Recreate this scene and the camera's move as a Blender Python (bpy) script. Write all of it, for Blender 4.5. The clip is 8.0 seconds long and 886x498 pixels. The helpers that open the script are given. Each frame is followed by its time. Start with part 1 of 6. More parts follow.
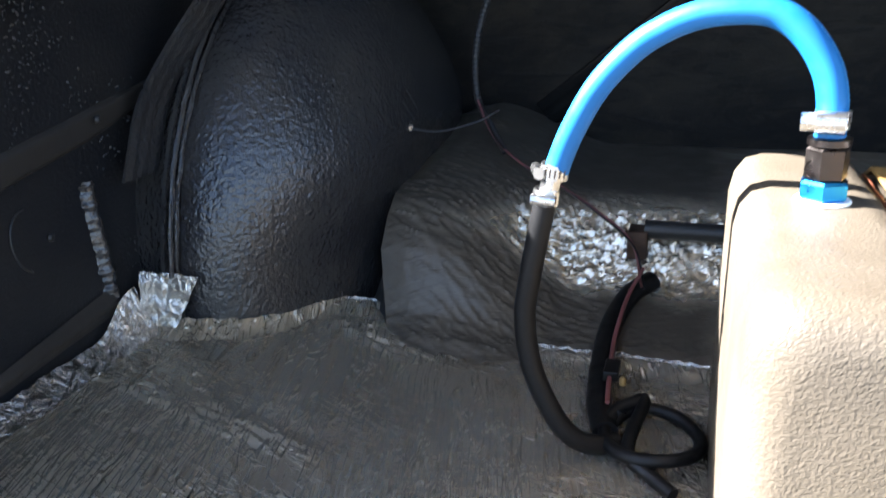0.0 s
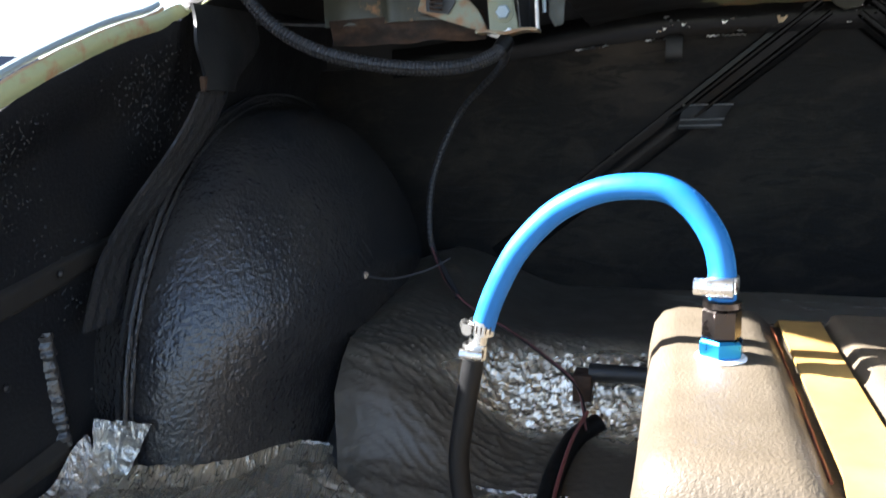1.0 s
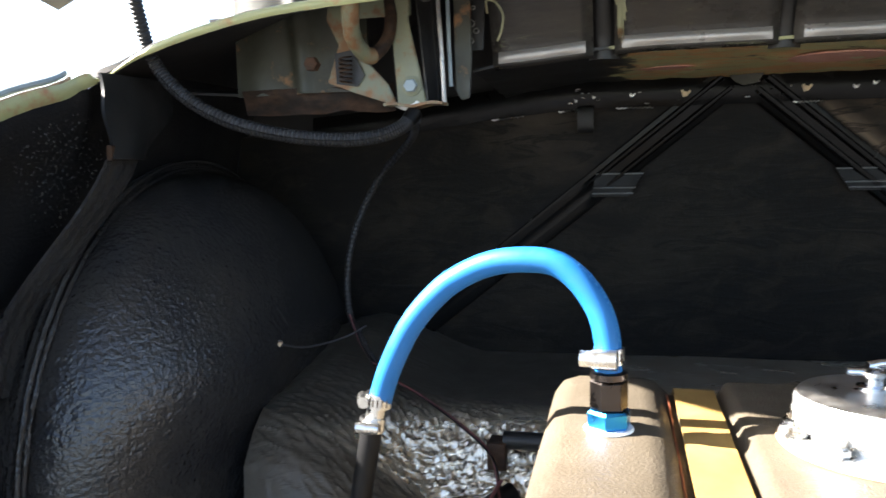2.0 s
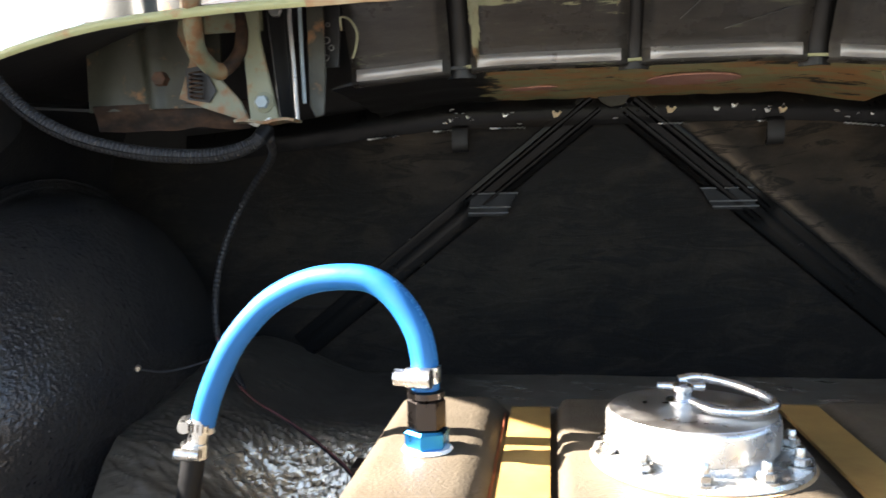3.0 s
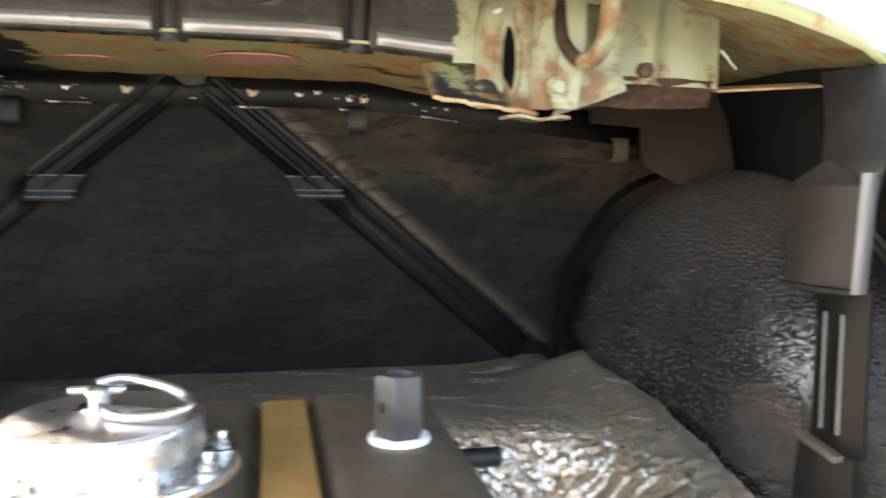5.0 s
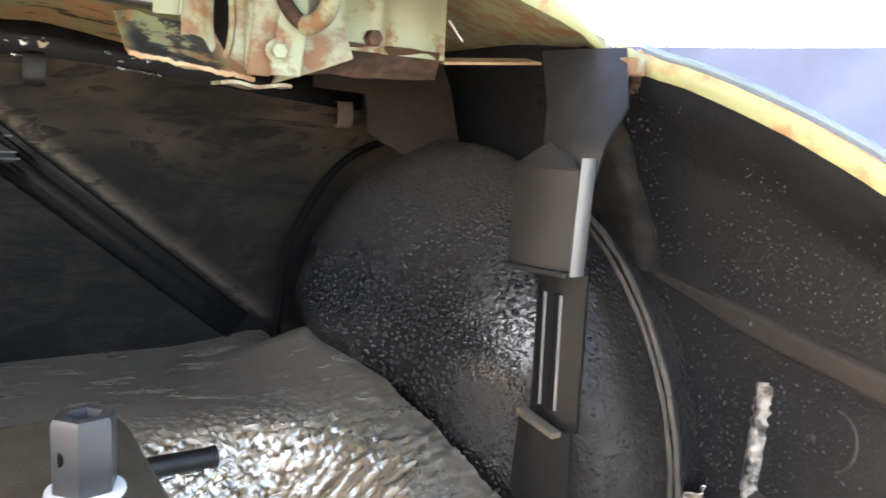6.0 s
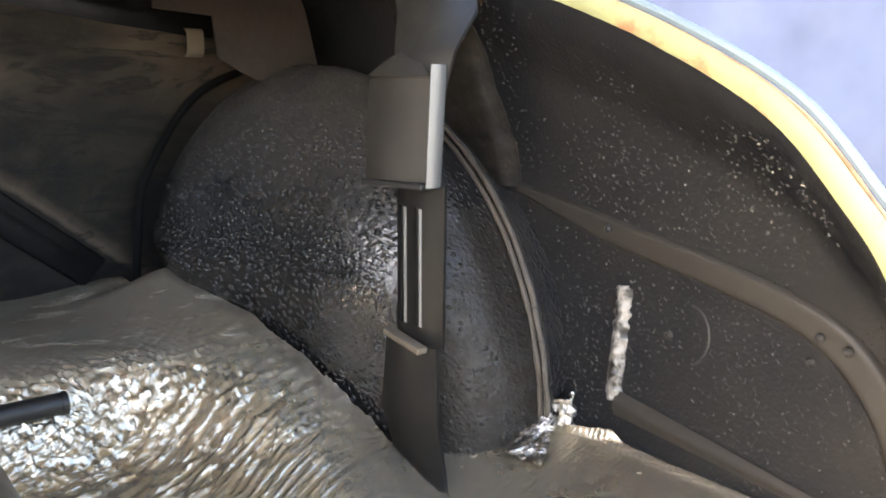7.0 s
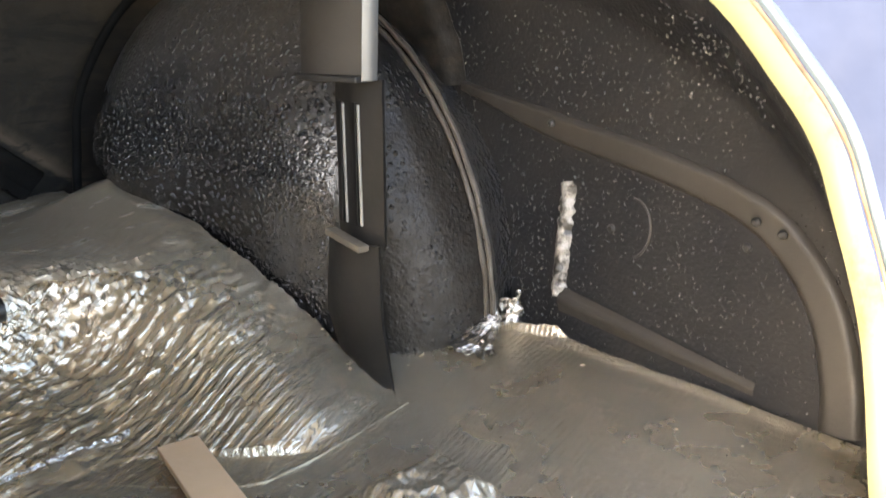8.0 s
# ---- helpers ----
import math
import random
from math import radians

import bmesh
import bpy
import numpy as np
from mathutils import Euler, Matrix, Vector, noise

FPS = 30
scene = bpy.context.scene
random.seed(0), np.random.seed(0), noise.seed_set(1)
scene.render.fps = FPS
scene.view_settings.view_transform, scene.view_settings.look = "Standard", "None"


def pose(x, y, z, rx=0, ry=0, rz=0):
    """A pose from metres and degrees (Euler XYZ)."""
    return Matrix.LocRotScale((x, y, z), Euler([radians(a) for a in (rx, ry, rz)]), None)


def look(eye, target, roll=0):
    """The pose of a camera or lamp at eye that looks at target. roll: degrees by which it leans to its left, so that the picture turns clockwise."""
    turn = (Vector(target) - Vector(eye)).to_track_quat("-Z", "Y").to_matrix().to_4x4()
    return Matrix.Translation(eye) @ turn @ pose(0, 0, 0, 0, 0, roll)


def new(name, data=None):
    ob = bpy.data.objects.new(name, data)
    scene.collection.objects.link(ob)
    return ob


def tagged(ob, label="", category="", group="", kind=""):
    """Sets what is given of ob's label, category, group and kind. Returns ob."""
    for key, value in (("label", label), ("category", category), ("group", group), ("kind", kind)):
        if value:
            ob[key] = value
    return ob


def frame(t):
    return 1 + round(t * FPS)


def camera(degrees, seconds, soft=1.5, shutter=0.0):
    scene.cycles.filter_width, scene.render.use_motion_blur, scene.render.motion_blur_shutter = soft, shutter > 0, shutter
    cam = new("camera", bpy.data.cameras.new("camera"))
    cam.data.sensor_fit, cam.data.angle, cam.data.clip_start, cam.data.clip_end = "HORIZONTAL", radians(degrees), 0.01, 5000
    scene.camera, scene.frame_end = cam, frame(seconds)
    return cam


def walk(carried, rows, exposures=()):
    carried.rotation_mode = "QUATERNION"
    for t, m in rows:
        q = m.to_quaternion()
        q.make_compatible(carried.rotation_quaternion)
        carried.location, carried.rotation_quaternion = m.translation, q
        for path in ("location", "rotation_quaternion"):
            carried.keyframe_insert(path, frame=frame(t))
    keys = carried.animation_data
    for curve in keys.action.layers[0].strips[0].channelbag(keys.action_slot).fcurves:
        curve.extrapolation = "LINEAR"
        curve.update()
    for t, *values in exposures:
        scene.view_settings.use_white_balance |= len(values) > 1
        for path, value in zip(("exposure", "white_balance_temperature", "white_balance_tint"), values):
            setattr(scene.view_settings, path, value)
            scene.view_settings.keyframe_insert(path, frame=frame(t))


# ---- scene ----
# ---- camera ----
cam = camera(57.7, 8.0, soft=1.5, shutter=0.35)
PATH = [
    (0, (0.186, -0.027, 0.446), (-0.397, 1.769, -0.213), -1.8),
    (0.5, (0.215, -0.043, 0.466), (-0.382, 1.795, -0.049), -1.8),
    (0.9, (0.231, -0.047, 0.48), (-0.329, 1.832, 0.085), -1.5),
    (1, (0.235, -0.048, 0.477), (-0.328, 1.838, 0.12), -1.7),
    (1.2, (0.242, -0.048, 0.48), (-0.315, 1.849, 0.178), -1.8),
    (2.3, (0.292, -0.035, 0.486), (-0.091, 1.917, 0.285), -1.4),
    (2.5, (0.308, -0.031, 0.486), (-0.047, 1.927, 0.295), -1.6),
    (3, (0.349, -0.016, 0.479), (0.081, 1.959, 0.318), -1.2),
    (3.5, (0.382, -0.013, 0.478), (0.199, 1.973, 0.337), -1.0),
    (4, (0.419, -0.012, 0.478), (0.345, 1.982, 0.337), -0.8),
    (4.5, (0.463, -0.007, 0.478), (0.586, 1.984, 0.325), -0.5),
    (5, (0.529, 0.034, 0.468), (0.955, 1.98, 0.289), 0.7),
    (5.2, (0.549, 0.052, 0.471), (1.13, 1.956, 0.273), 1.4),
    (6.3, (0.555, 0.107, 0.499), (1.697, 1.721, 0.197), 2.2),
    (6.5, (0.566, 0.094, 0.475), (1.739, 1.688, 0.185), 1.5),
    (7, (0.592, 0.091, 0.455), (1.846, 1.599, 0.065), 0.8),
    (7.5, (0.605, 0.082, 0.44), (1.908, 1.53, -0.012), 0.8),
    (8, (0.615, 0.073, 0.421), (1.896, 1.505, -0.132), 0.1),
]
EXPOSURES = [(0.0, 4.05, 5900, 14), (0.6, 3.9, 5950, 14), (1.2, 3.8, 6150, 13), (2.5, 3.68, 6550, 13), (3.2, 3.92, 6700, 15), (4.0, 4.29, 7000, 16), (4.5, 4.40, 7100, 16), (5.0, 4.74, 7200, 16), (6.4, 4.89, 6700, 15), (8.0, 4.94, 7350, 14)]
walk(cam, [(t, look(eye, target, roll)) for t, eye, target, roll in PATH], EXPOSURES)

# ---- world, sun ----
C = 0.4345          # centre line of the car
SUN_EL, SUN_AZ = radians(35.0), radians(-98.5)
world = bpy.data.worlds.new("sky")
scene.world = world
world.use_nodes = True
wn = world.node_tree.nodes
sky = wn.new("ShaderNodeTexSky")
sky.sky_type, sky.sun_disc = "NISHITA", False
sky.sun_elevation, sky.sun_rotation = SUN_EL, SUN_AZ
wn["Background"].inputs["Strength"].default_value = 0.05
world.node_tree.links.new(sky.outputs["Color"], wn["Background"].inputs["Color"])
sun = bpy.data.lights.new("sun", "SUN")
sun.energy, sun.angle, sun.color = 5.0, radians(0.5), (1.0, 0.95, 0.87)
sun_ob = new("sun", sun)
sun_ob.matrix_world = look((-3, 0.55 - 0.15 * 3, 0.3 + 3.034 * math.tan(SUN_EL)), (0, 0.55, 0.3))


# ---- materials ----
class Mat:
    """A node material with a small set of building blocks."""

    def __init__(self, name, rough=0.5, metal=0.0, color=(0.5, 0.5, 0.5), coat=0.0, spec=0.5):
        self.m = bpy.data.materials.new(name)
        self.m.use_nodes = True
        self.t = self.m.node_tree
        self.b = self.t.nodes["Principled BSDF"]
        self.b.inputs["Base Color"].default_value = (*color, 1)
        self.b.inputs["Roughness"].default_value = rough
        self.b.inputs["Metallic"].default_value = metal
        self.b.inputs["Coat Weight"].default_value = coat
        self.b.inputs["Specular IOR Level"].default_value = spec
        self.co = self.t.nodes.new("ShaderNodeTexCoord").outputs["Object"]
        self.height = None

    def link(self, a, b):
        self.t.links.new(a, b)

    def mapped(self, scale=(1, 1, 1), rot=(0, 0, 0)):
        """Turned first, then stretched."""
        out = self.co
        for key, value in (("Rotation", [radians(a) for a in rot]), ("Scale", scale)):
            n = self.t.nodes.new("ShaderNodeMapping")
            n.inputs[key].default_value = value
            self.link(out, n.inputs["Vector"])
            out = n.outputs["Vector"]
        return out

    def noise(self, scale, detail=4.0, rough=0.6, co=None, distort=0.0):
        n = self.t.nodes.new("ShaderNodeTexNoise")
        n.inputs["Scale"].default_value = scale
        n.inputs["Detail"].default_value = detail
        n.inputs["Roughness"].default_value = rough
        n.inputs["Distortion"].default_value = distort
        self.link(co or self.co, n.inputs["Vector"])
        return n.outputs["Fac"]

    def voronoi(self, scale):
        n = self.t.nodes.new("ShaderNodeTexVoronoi")
        n.inputs["Scale"].default_value = scale
        self.link(self.co, n.inputs["Vector"])
        return n.outputs["Distance"]

    def wave(self, scale, distortion, detail_scale, co=None, detail=3.0):
        n = self.t.nodes.new("ShaderNodeTexWave")
        n.inputs["Scale"].default_value = scale
        n.inputs["Distortion"].default_value = distortion
        n.inputs["Detail"].default_value = detail
        n.inputs["Detail Scale"].default_value = detail_scale
        self.link(co or self.co, n.inputs["Vector"])
        return n.outputs["Fac"]

    def ramp(self, fac, stops):
        n = self.t.nodes.new("ShaderNodeValToRGB")
        e = n.color_ramp.elements
        while len(e) < len(stops):
            e.new(0.5)
        for k, (at, col) in enumerate(stops):
            e[k].position = at
            e[k].color = (*col, 1) if isinstance(col, tuple) else (col, col, col, 1)
        self.link(fac, n.inputs["Fac"])
        return n.outputs["Color"]

    def mix(self, fac, a, b, blend="MIX"):
        n = self.t.nodes.new("ShaderNodeMix")
        n.data_type, n.blend_type = "RGBA", blend
        for k, v in ((0, fac), (6, a), (7, b)):
            if isinstance(v, (int, float)):
                n.inputs[k].default_value = v if k == 0 else (v, v, v, 1)
            elif isinstance(v, tuple):
                n.inputs[k].default_value = (*v, 1)
            else:
                self.link(v, n.inputs[k])
        return n.outputs[2]

    def axis(self, k):
        """One coordinate of the place, in metres."""
        n = self.t.nodes.new("ShaderNodeSeparateXYZ")
        self.link(self.co, n.inputs[0])
        return n.outputs[k]

    def math(self, op, a, b):
        n = self.t.nodes.new("ShaderNodeMath")
        n.operation = op
        for k, v in enumerate((a, b)):
            if isinstance(v, (int, float)):
                n.inputs[k].default_value = v
            else:
                self.link(v, n.inputs[k])
        return n.outputs[0]

    def line(self, gx, gy, gz, c, vary=0.0, scale=10.0):
        """gx x + gy y + gz z - c, waved by noise: a border for stains."""
        v = self.math("ADD", self.math("MULTIPLY", self.axis(0), gx), self.math("MULTIPLY", self.axis(1), gy))
        v = self.math("SUBTRACT", self.math("ADD", v, self.math("MULTIPLY", self.axis(2), gz)), c)
        if vary:
            v = self.math("ADD", v, self.math("MULTIPLY", self.math("SUBTRACT", self.noise(scale, 5), 0.5), vary))
        return v

    def color(self, out):
        self.link(out, self.b.inputs["Base Color"])
        return self

    def rough(self, out):
        self.link(out, self.b.inputs["Roughness"])
        return self

    def metal(self, out):
        self.link(out, self.b.inputs["Metallic"])
        return self

    def bump(self, out, dist, strength=1.0):
        n = self.t.nodes.new("ShaderNodeBump")
        n.inputs["Distance"].default_value = dist
        n.inputs["Strength"].default_value = strength
        self.link(out, n.inputs["Height"])
        if self.height:
            self.link(self.height, n.inputs["Normal"])
        self.height = n.outputs["Normal"]
        self.link(self.height, self.b.inputs["Normal"])
        return self


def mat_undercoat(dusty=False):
    """Glossy black undercoating with droplets; with dusty set, dull brown towards its crown, darker on its rear flank.
    """
    m = Mat("browned_black_undercoating" if dusty else "black_undercoating", 0.3, spec=0.55)
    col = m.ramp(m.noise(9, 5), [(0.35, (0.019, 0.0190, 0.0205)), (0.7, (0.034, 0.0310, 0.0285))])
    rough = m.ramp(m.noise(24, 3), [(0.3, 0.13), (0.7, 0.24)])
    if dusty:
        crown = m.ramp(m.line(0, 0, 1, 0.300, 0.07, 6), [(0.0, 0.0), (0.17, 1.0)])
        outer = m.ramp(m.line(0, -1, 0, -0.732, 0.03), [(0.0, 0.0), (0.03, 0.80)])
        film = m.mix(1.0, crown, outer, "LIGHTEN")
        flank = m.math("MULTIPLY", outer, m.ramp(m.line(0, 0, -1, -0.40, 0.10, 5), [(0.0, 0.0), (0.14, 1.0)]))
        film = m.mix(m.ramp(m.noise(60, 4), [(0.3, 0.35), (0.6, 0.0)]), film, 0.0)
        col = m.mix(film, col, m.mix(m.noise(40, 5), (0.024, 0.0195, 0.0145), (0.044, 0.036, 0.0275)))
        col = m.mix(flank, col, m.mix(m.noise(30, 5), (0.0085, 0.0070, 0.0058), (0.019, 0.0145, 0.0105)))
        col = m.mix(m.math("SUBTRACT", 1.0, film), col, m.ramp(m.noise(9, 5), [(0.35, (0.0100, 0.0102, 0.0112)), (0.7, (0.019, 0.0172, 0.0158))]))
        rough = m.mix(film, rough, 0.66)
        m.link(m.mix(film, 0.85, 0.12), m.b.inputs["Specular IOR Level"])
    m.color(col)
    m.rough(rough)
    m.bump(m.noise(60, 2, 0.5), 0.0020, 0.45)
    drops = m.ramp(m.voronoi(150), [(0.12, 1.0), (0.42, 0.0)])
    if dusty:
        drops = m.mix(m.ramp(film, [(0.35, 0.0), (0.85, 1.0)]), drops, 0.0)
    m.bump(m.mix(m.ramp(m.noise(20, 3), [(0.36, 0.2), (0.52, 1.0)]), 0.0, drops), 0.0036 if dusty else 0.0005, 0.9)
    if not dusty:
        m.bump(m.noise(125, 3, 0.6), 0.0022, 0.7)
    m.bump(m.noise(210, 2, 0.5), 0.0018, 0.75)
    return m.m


def mat_panel():
    """Black undercoating on the panels, with sparse glossy droplets."""
    m = Mat("speckled_black_undercoating", 0.4)
    m.color(m.ramp(m.noise(8, 5), [(0.35, (0.0105, 0.0110, 0.0126)), (0.7, (0.0175, 0.0168, 0.0165))]))
    m.rough(m.ramp(m.noise(30, 3), [(0.3, 0.32), (0.7, 0.5)]))
    m.b.inputs["Specular IOR Level"].default_value = 0.15
    m.bump(m.noise(45, 3, 0.5), 0.0012, 0.4)
    m.bump(m.noise(260, 2, 0.5), 0.0010, 0.6)
    return m.m


def mat_black_paint():
    m = Mat("satin_black_paint", 0.45, spec=0.4)
    m.color(m.ramp(m.noise(14, 6), [(0.4, (0.011, 0.011, 0.011)), (0.62, (0.018, 0.017, 0.016)), (0.8, (0.045, 0.037, 0.028))]))
    m.rough(m.ramp(m.noise(40, 4), [(0.3, 0.38), (0.7, 0.6)]))
    m.bump(m.noise(120, 3), 0.0006, 0.5)
    return m.m


def mat_board():
    m = Mat("black_painted_board", 0.5, spec=0.10)
    grain = m.noise(5, 8, 0.65, m.mapped((1.6, 1, 6)), 1.4)
    patch = m.noise(3.6, 4, 0.55, m.mapped((1, 1, 2.0)))
    col = m.mix(m.ramp(patch, [(0.50, 0.0), (0.80, 0.6)]), (0.0078, 0.0073, 0.0070), (0.030, 0.026, 0.020))
    col = m.mix(m.ramp(m.noise(11, 6, 0.7, m.mapped((1.3, 1, 2.4), (0, 12, 0)), 0.8), [(0.46, 0.0), (0.66, 0.55)]), col, (0.026, 0.021, 0.016))
    # brown under the rail beyond the brace and in one patch on the other side
    soft = m.ramp(m.noise(4.2, 5, 0.55, m.mapped((1, 1, 2.8))), [(0.36, 0.1), (0.62, 1.0)])
    high = m.ramp(m.line(0.10, 0, 1, 0.500, 0.10, 6), [(0.0, 0.0), (0.09, 0.55), (0.16, 0.95)])
    over = m.math("MULTIPLY", m.ramp(m.line(0.636, 0, 0.772, 0.765, 0.0), [(0.0, 0.0), (0.02, 1.0)]), high)
    col = m.mix(m.math("MULTIPLY", over, soft), col, (0.098, 0.074, 0.052))
    near = m.math("MULTIPLY", m.ramp(m.line(1, 0, 0, 0.06, 0.08), [(0.0, 0.0), (0.10, 1.0)]), m.ramp(m.line(-1, 0, 0, -0.26, 0.08), [(0.0, 0.0), (0.10, 1.0)]))
    col = m.mix(m.math("MULTIPLY", m.math("MULTIPLY", near, m.ramp(m.line(0, 0, 1, 0.44, 0.08), [(0.0, 0.0), (0.08, 0.55)])), soft), col, (0.085, 0.066, 0.048))
    edge = m.math("MULTIPLY", m.ramp(m.line(0.636, 0, 0.772, 0.762, 0.010, 40), [(0.0, 0.0), (0.006, 1.0), (0.012, 0.5), (0.024, 0.0)]), m.ramp(m.axis(0), [(0.50, 0.0), (0.58, 0.8), (0.80, 0.25)]))
    col = m.mix(edge, col, (0.20, 0.15, 0.105))
    col = m.mix(m.ramp(grain, [(0.53, 0.0), (0.58, 0.8), (0.66, 0.15)]), col, (0.007, 0.007, 0.007))
    m.color(col)
    m.rough(m.ramp(grain, [(0.3, 0.42), (0.7, 0.62)]))
    m.bump(grain, 0.003, 0.6)
    m.bump(m.noise(160, 3), 0.0005, 0.5)
    return m.m


def mat_foil(name="aluminium_foil_mat", dull=0.0, angle=20, fine=1.0, metal=0.85, fold=1.0, flat_above=9.0, ramp=False, tone=1.0, lines=0.0, pitch=48):
    """Foil-faced sound mat: dull printed film, bright where it is crumpled."""
    m = Mat(name, 0.25, metal)
    stain = m.noise(7, 5, 0.6)
    col = m.mix(m.ramp(stain, [(0.35, 0.0), (0.7, 1.0)]), tuple(c * tone for c in (0.78, 0.69, 0.535)), tuple(c * tone for c in (0.54, 0.45, 0.325)))
    rough = m.ramp(m.noise(14, 4), [(0.3, 0.13 + dull), (0.75, 0.28 + dull)])
    low = m.ramp(m.line(0, 0, -1, -flat_above), [(0.0, 0.05), (0.06, 1.0)])
    if ramp:
        # dull film on the shoulder beside one wheel arch, but for the crumpled band
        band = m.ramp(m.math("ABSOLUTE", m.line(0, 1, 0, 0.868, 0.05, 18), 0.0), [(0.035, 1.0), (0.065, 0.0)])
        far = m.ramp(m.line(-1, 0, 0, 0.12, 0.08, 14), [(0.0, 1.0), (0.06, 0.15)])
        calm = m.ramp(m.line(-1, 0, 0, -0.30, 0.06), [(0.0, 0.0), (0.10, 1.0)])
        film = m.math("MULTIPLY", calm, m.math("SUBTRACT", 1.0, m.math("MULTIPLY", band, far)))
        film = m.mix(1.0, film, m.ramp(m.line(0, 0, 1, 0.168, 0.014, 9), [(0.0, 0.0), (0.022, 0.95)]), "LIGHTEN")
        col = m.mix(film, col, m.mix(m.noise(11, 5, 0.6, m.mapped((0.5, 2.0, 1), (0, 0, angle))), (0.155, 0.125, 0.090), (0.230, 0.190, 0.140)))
        # darkened further there, standing in for the dark that shoulder reflects
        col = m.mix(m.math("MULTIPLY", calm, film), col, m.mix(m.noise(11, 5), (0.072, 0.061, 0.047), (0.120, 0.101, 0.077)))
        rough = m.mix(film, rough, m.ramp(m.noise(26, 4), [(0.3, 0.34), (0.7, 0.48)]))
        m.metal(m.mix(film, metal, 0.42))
        m.link(m.mix(film, 0.5, 0.2), m.b.inputs["Specular IOR Level"])
        # a few sharp wrinkles stay in the film towards its corner
        sharp = m.math("MULTIPLY", m.math("MULTIPLY", film, m.math("SUBTRACT", 1.0, calm)), m.ramp(m.noise(20, 3, 0.6, m.mapped((0.7, 1.8, 1), (0, 0, 12))), [(0.57, 0.0), (0.64, 1.0)]))
        rough = m.mix(sharp, rough, 0.2)
        # wrinkle glints lightened into the colour
        col = m.mix(sharp, col, (0.46, 0.40, 0.31))
        m.bump(m.mix(sharp, 0.0, m.noise(1.0, 2.0, 0.5, m.mapped((40, 190, 60), (0, 0, 14)), 0.6)), 0.0030, 0.9)
        low = m.math("MULTIPLY", low, m.math("SUBTRACT", 1.0, m.math("MULTIPLY", film, 0.75)))
    m.color(col)
    m.rough(rough)
    long = m.noise(1.0, 2.0, 0.5, m.mapped((150 * fine, 26 * fine, 60), (0, 0, angle)), 0.6)
    where = m.math("MULTIPLY", low, m.ramp(m.noise(5, 3), [(0.34, 0.25), (0.56, 1.0)]))
    m.bump(m.mix(where, 0.0, m.ramp(long, [(0.50, 0.0), (0.57, 1.0), (0.66, 0.15)])), 0.0017, 0.85 * fold)
    cross = m.noise(1.0, 2.0, 0.5, m.mapped((30, 120, 60), (0, 0, angle + 35)), 0.8)
    m.bump(m.mix(m.math("MULTIPLY", low, m.ramp(m.noise(7, 3), [(0.48, 0.0), (0.64, 1.0)])), 0.0, m.ramp(cross, [(0.52, 0.0), (0.60, 1.0), (0.75, 0.2)])), 0.0018, 0.6 * fold)
    if lines:
        # long parallel drag lines in the film
        w = m.wave(pitch, 9.0, 0.22, m.mapped((1, 0.6, 1), (0, 0, angle)), 3.0)
        patchy = m.math("MULTIPLY", low, m.ramp(m.noise(9, 4, 0.6, m.mapped((1.6, 0.7, 1), (0, 0, angle))), [(0.40, 0.05), (0.62, 1.0)]))
        m.bump(m.mix(patchy, 0.0, m.ramp(w, [(0.45, 0.0), (0.88, 1.0)])), 0.0011, lines)
    m.bump(m.noise(22, 4, 0.55, None, 0.8), 0.0014, 0.22)
    m.bump(m.noise(240, 2), 0.0003, 0.4)
    return m.m


def mat_crinkle():
    m = Mat("crumpled_aluminium_foil", 0.27, 1.0)
    m.color(m.mix(m.ramp(m.noise(25, 4), [(0.35, 0.0), (0.7, 1.0)]), (0.62, 0.60, 0.57), (0.40, 0.36, 0.30)))
    m.bump(m.noise(38, 3, 0.6, m.mapped((1, 1.5, 1), (0, 0, 25)), 1.2), 0.010, 0.85)
    m.bump(m.noise(110, 4, 0.6, None, 1.5), 0.0022, 0.8)
    return m.m


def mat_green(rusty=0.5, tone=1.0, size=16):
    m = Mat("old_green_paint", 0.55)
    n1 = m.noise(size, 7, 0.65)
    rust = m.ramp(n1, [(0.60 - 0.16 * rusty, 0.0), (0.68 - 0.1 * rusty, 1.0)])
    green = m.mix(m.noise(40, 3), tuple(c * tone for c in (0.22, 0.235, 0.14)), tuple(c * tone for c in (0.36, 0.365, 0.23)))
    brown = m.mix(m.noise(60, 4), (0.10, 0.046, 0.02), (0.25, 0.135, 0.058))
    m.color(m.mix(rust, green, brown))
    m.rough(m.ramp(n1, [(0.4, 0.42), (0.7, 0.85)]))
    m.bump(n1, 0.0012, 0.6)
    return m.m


def mat_deck():
    """Rusty green sheet, black over one half."""
    m = Mat("green_sheet_half_black", 0.55)
    n1 = m.noise(26, 6, 0.65, m.mapped((1, 2, 2)))
    old = m.mix(m.ramp(n1, [(0.46, 0.0), (0.58, 1.0)]), (0.27, 0.28, 0.16), (0.24, 0.12, 0.05))
    m.color(m.mix(m.ramp(m.line(1, 0, 0, 0.60, 0.12), [(0.0, 0.0), (0.02, 1.0)]), (0.013, 0.012, 0.012), old))
    m.bump(n1, 0.0015, 0.6)
    return m.m


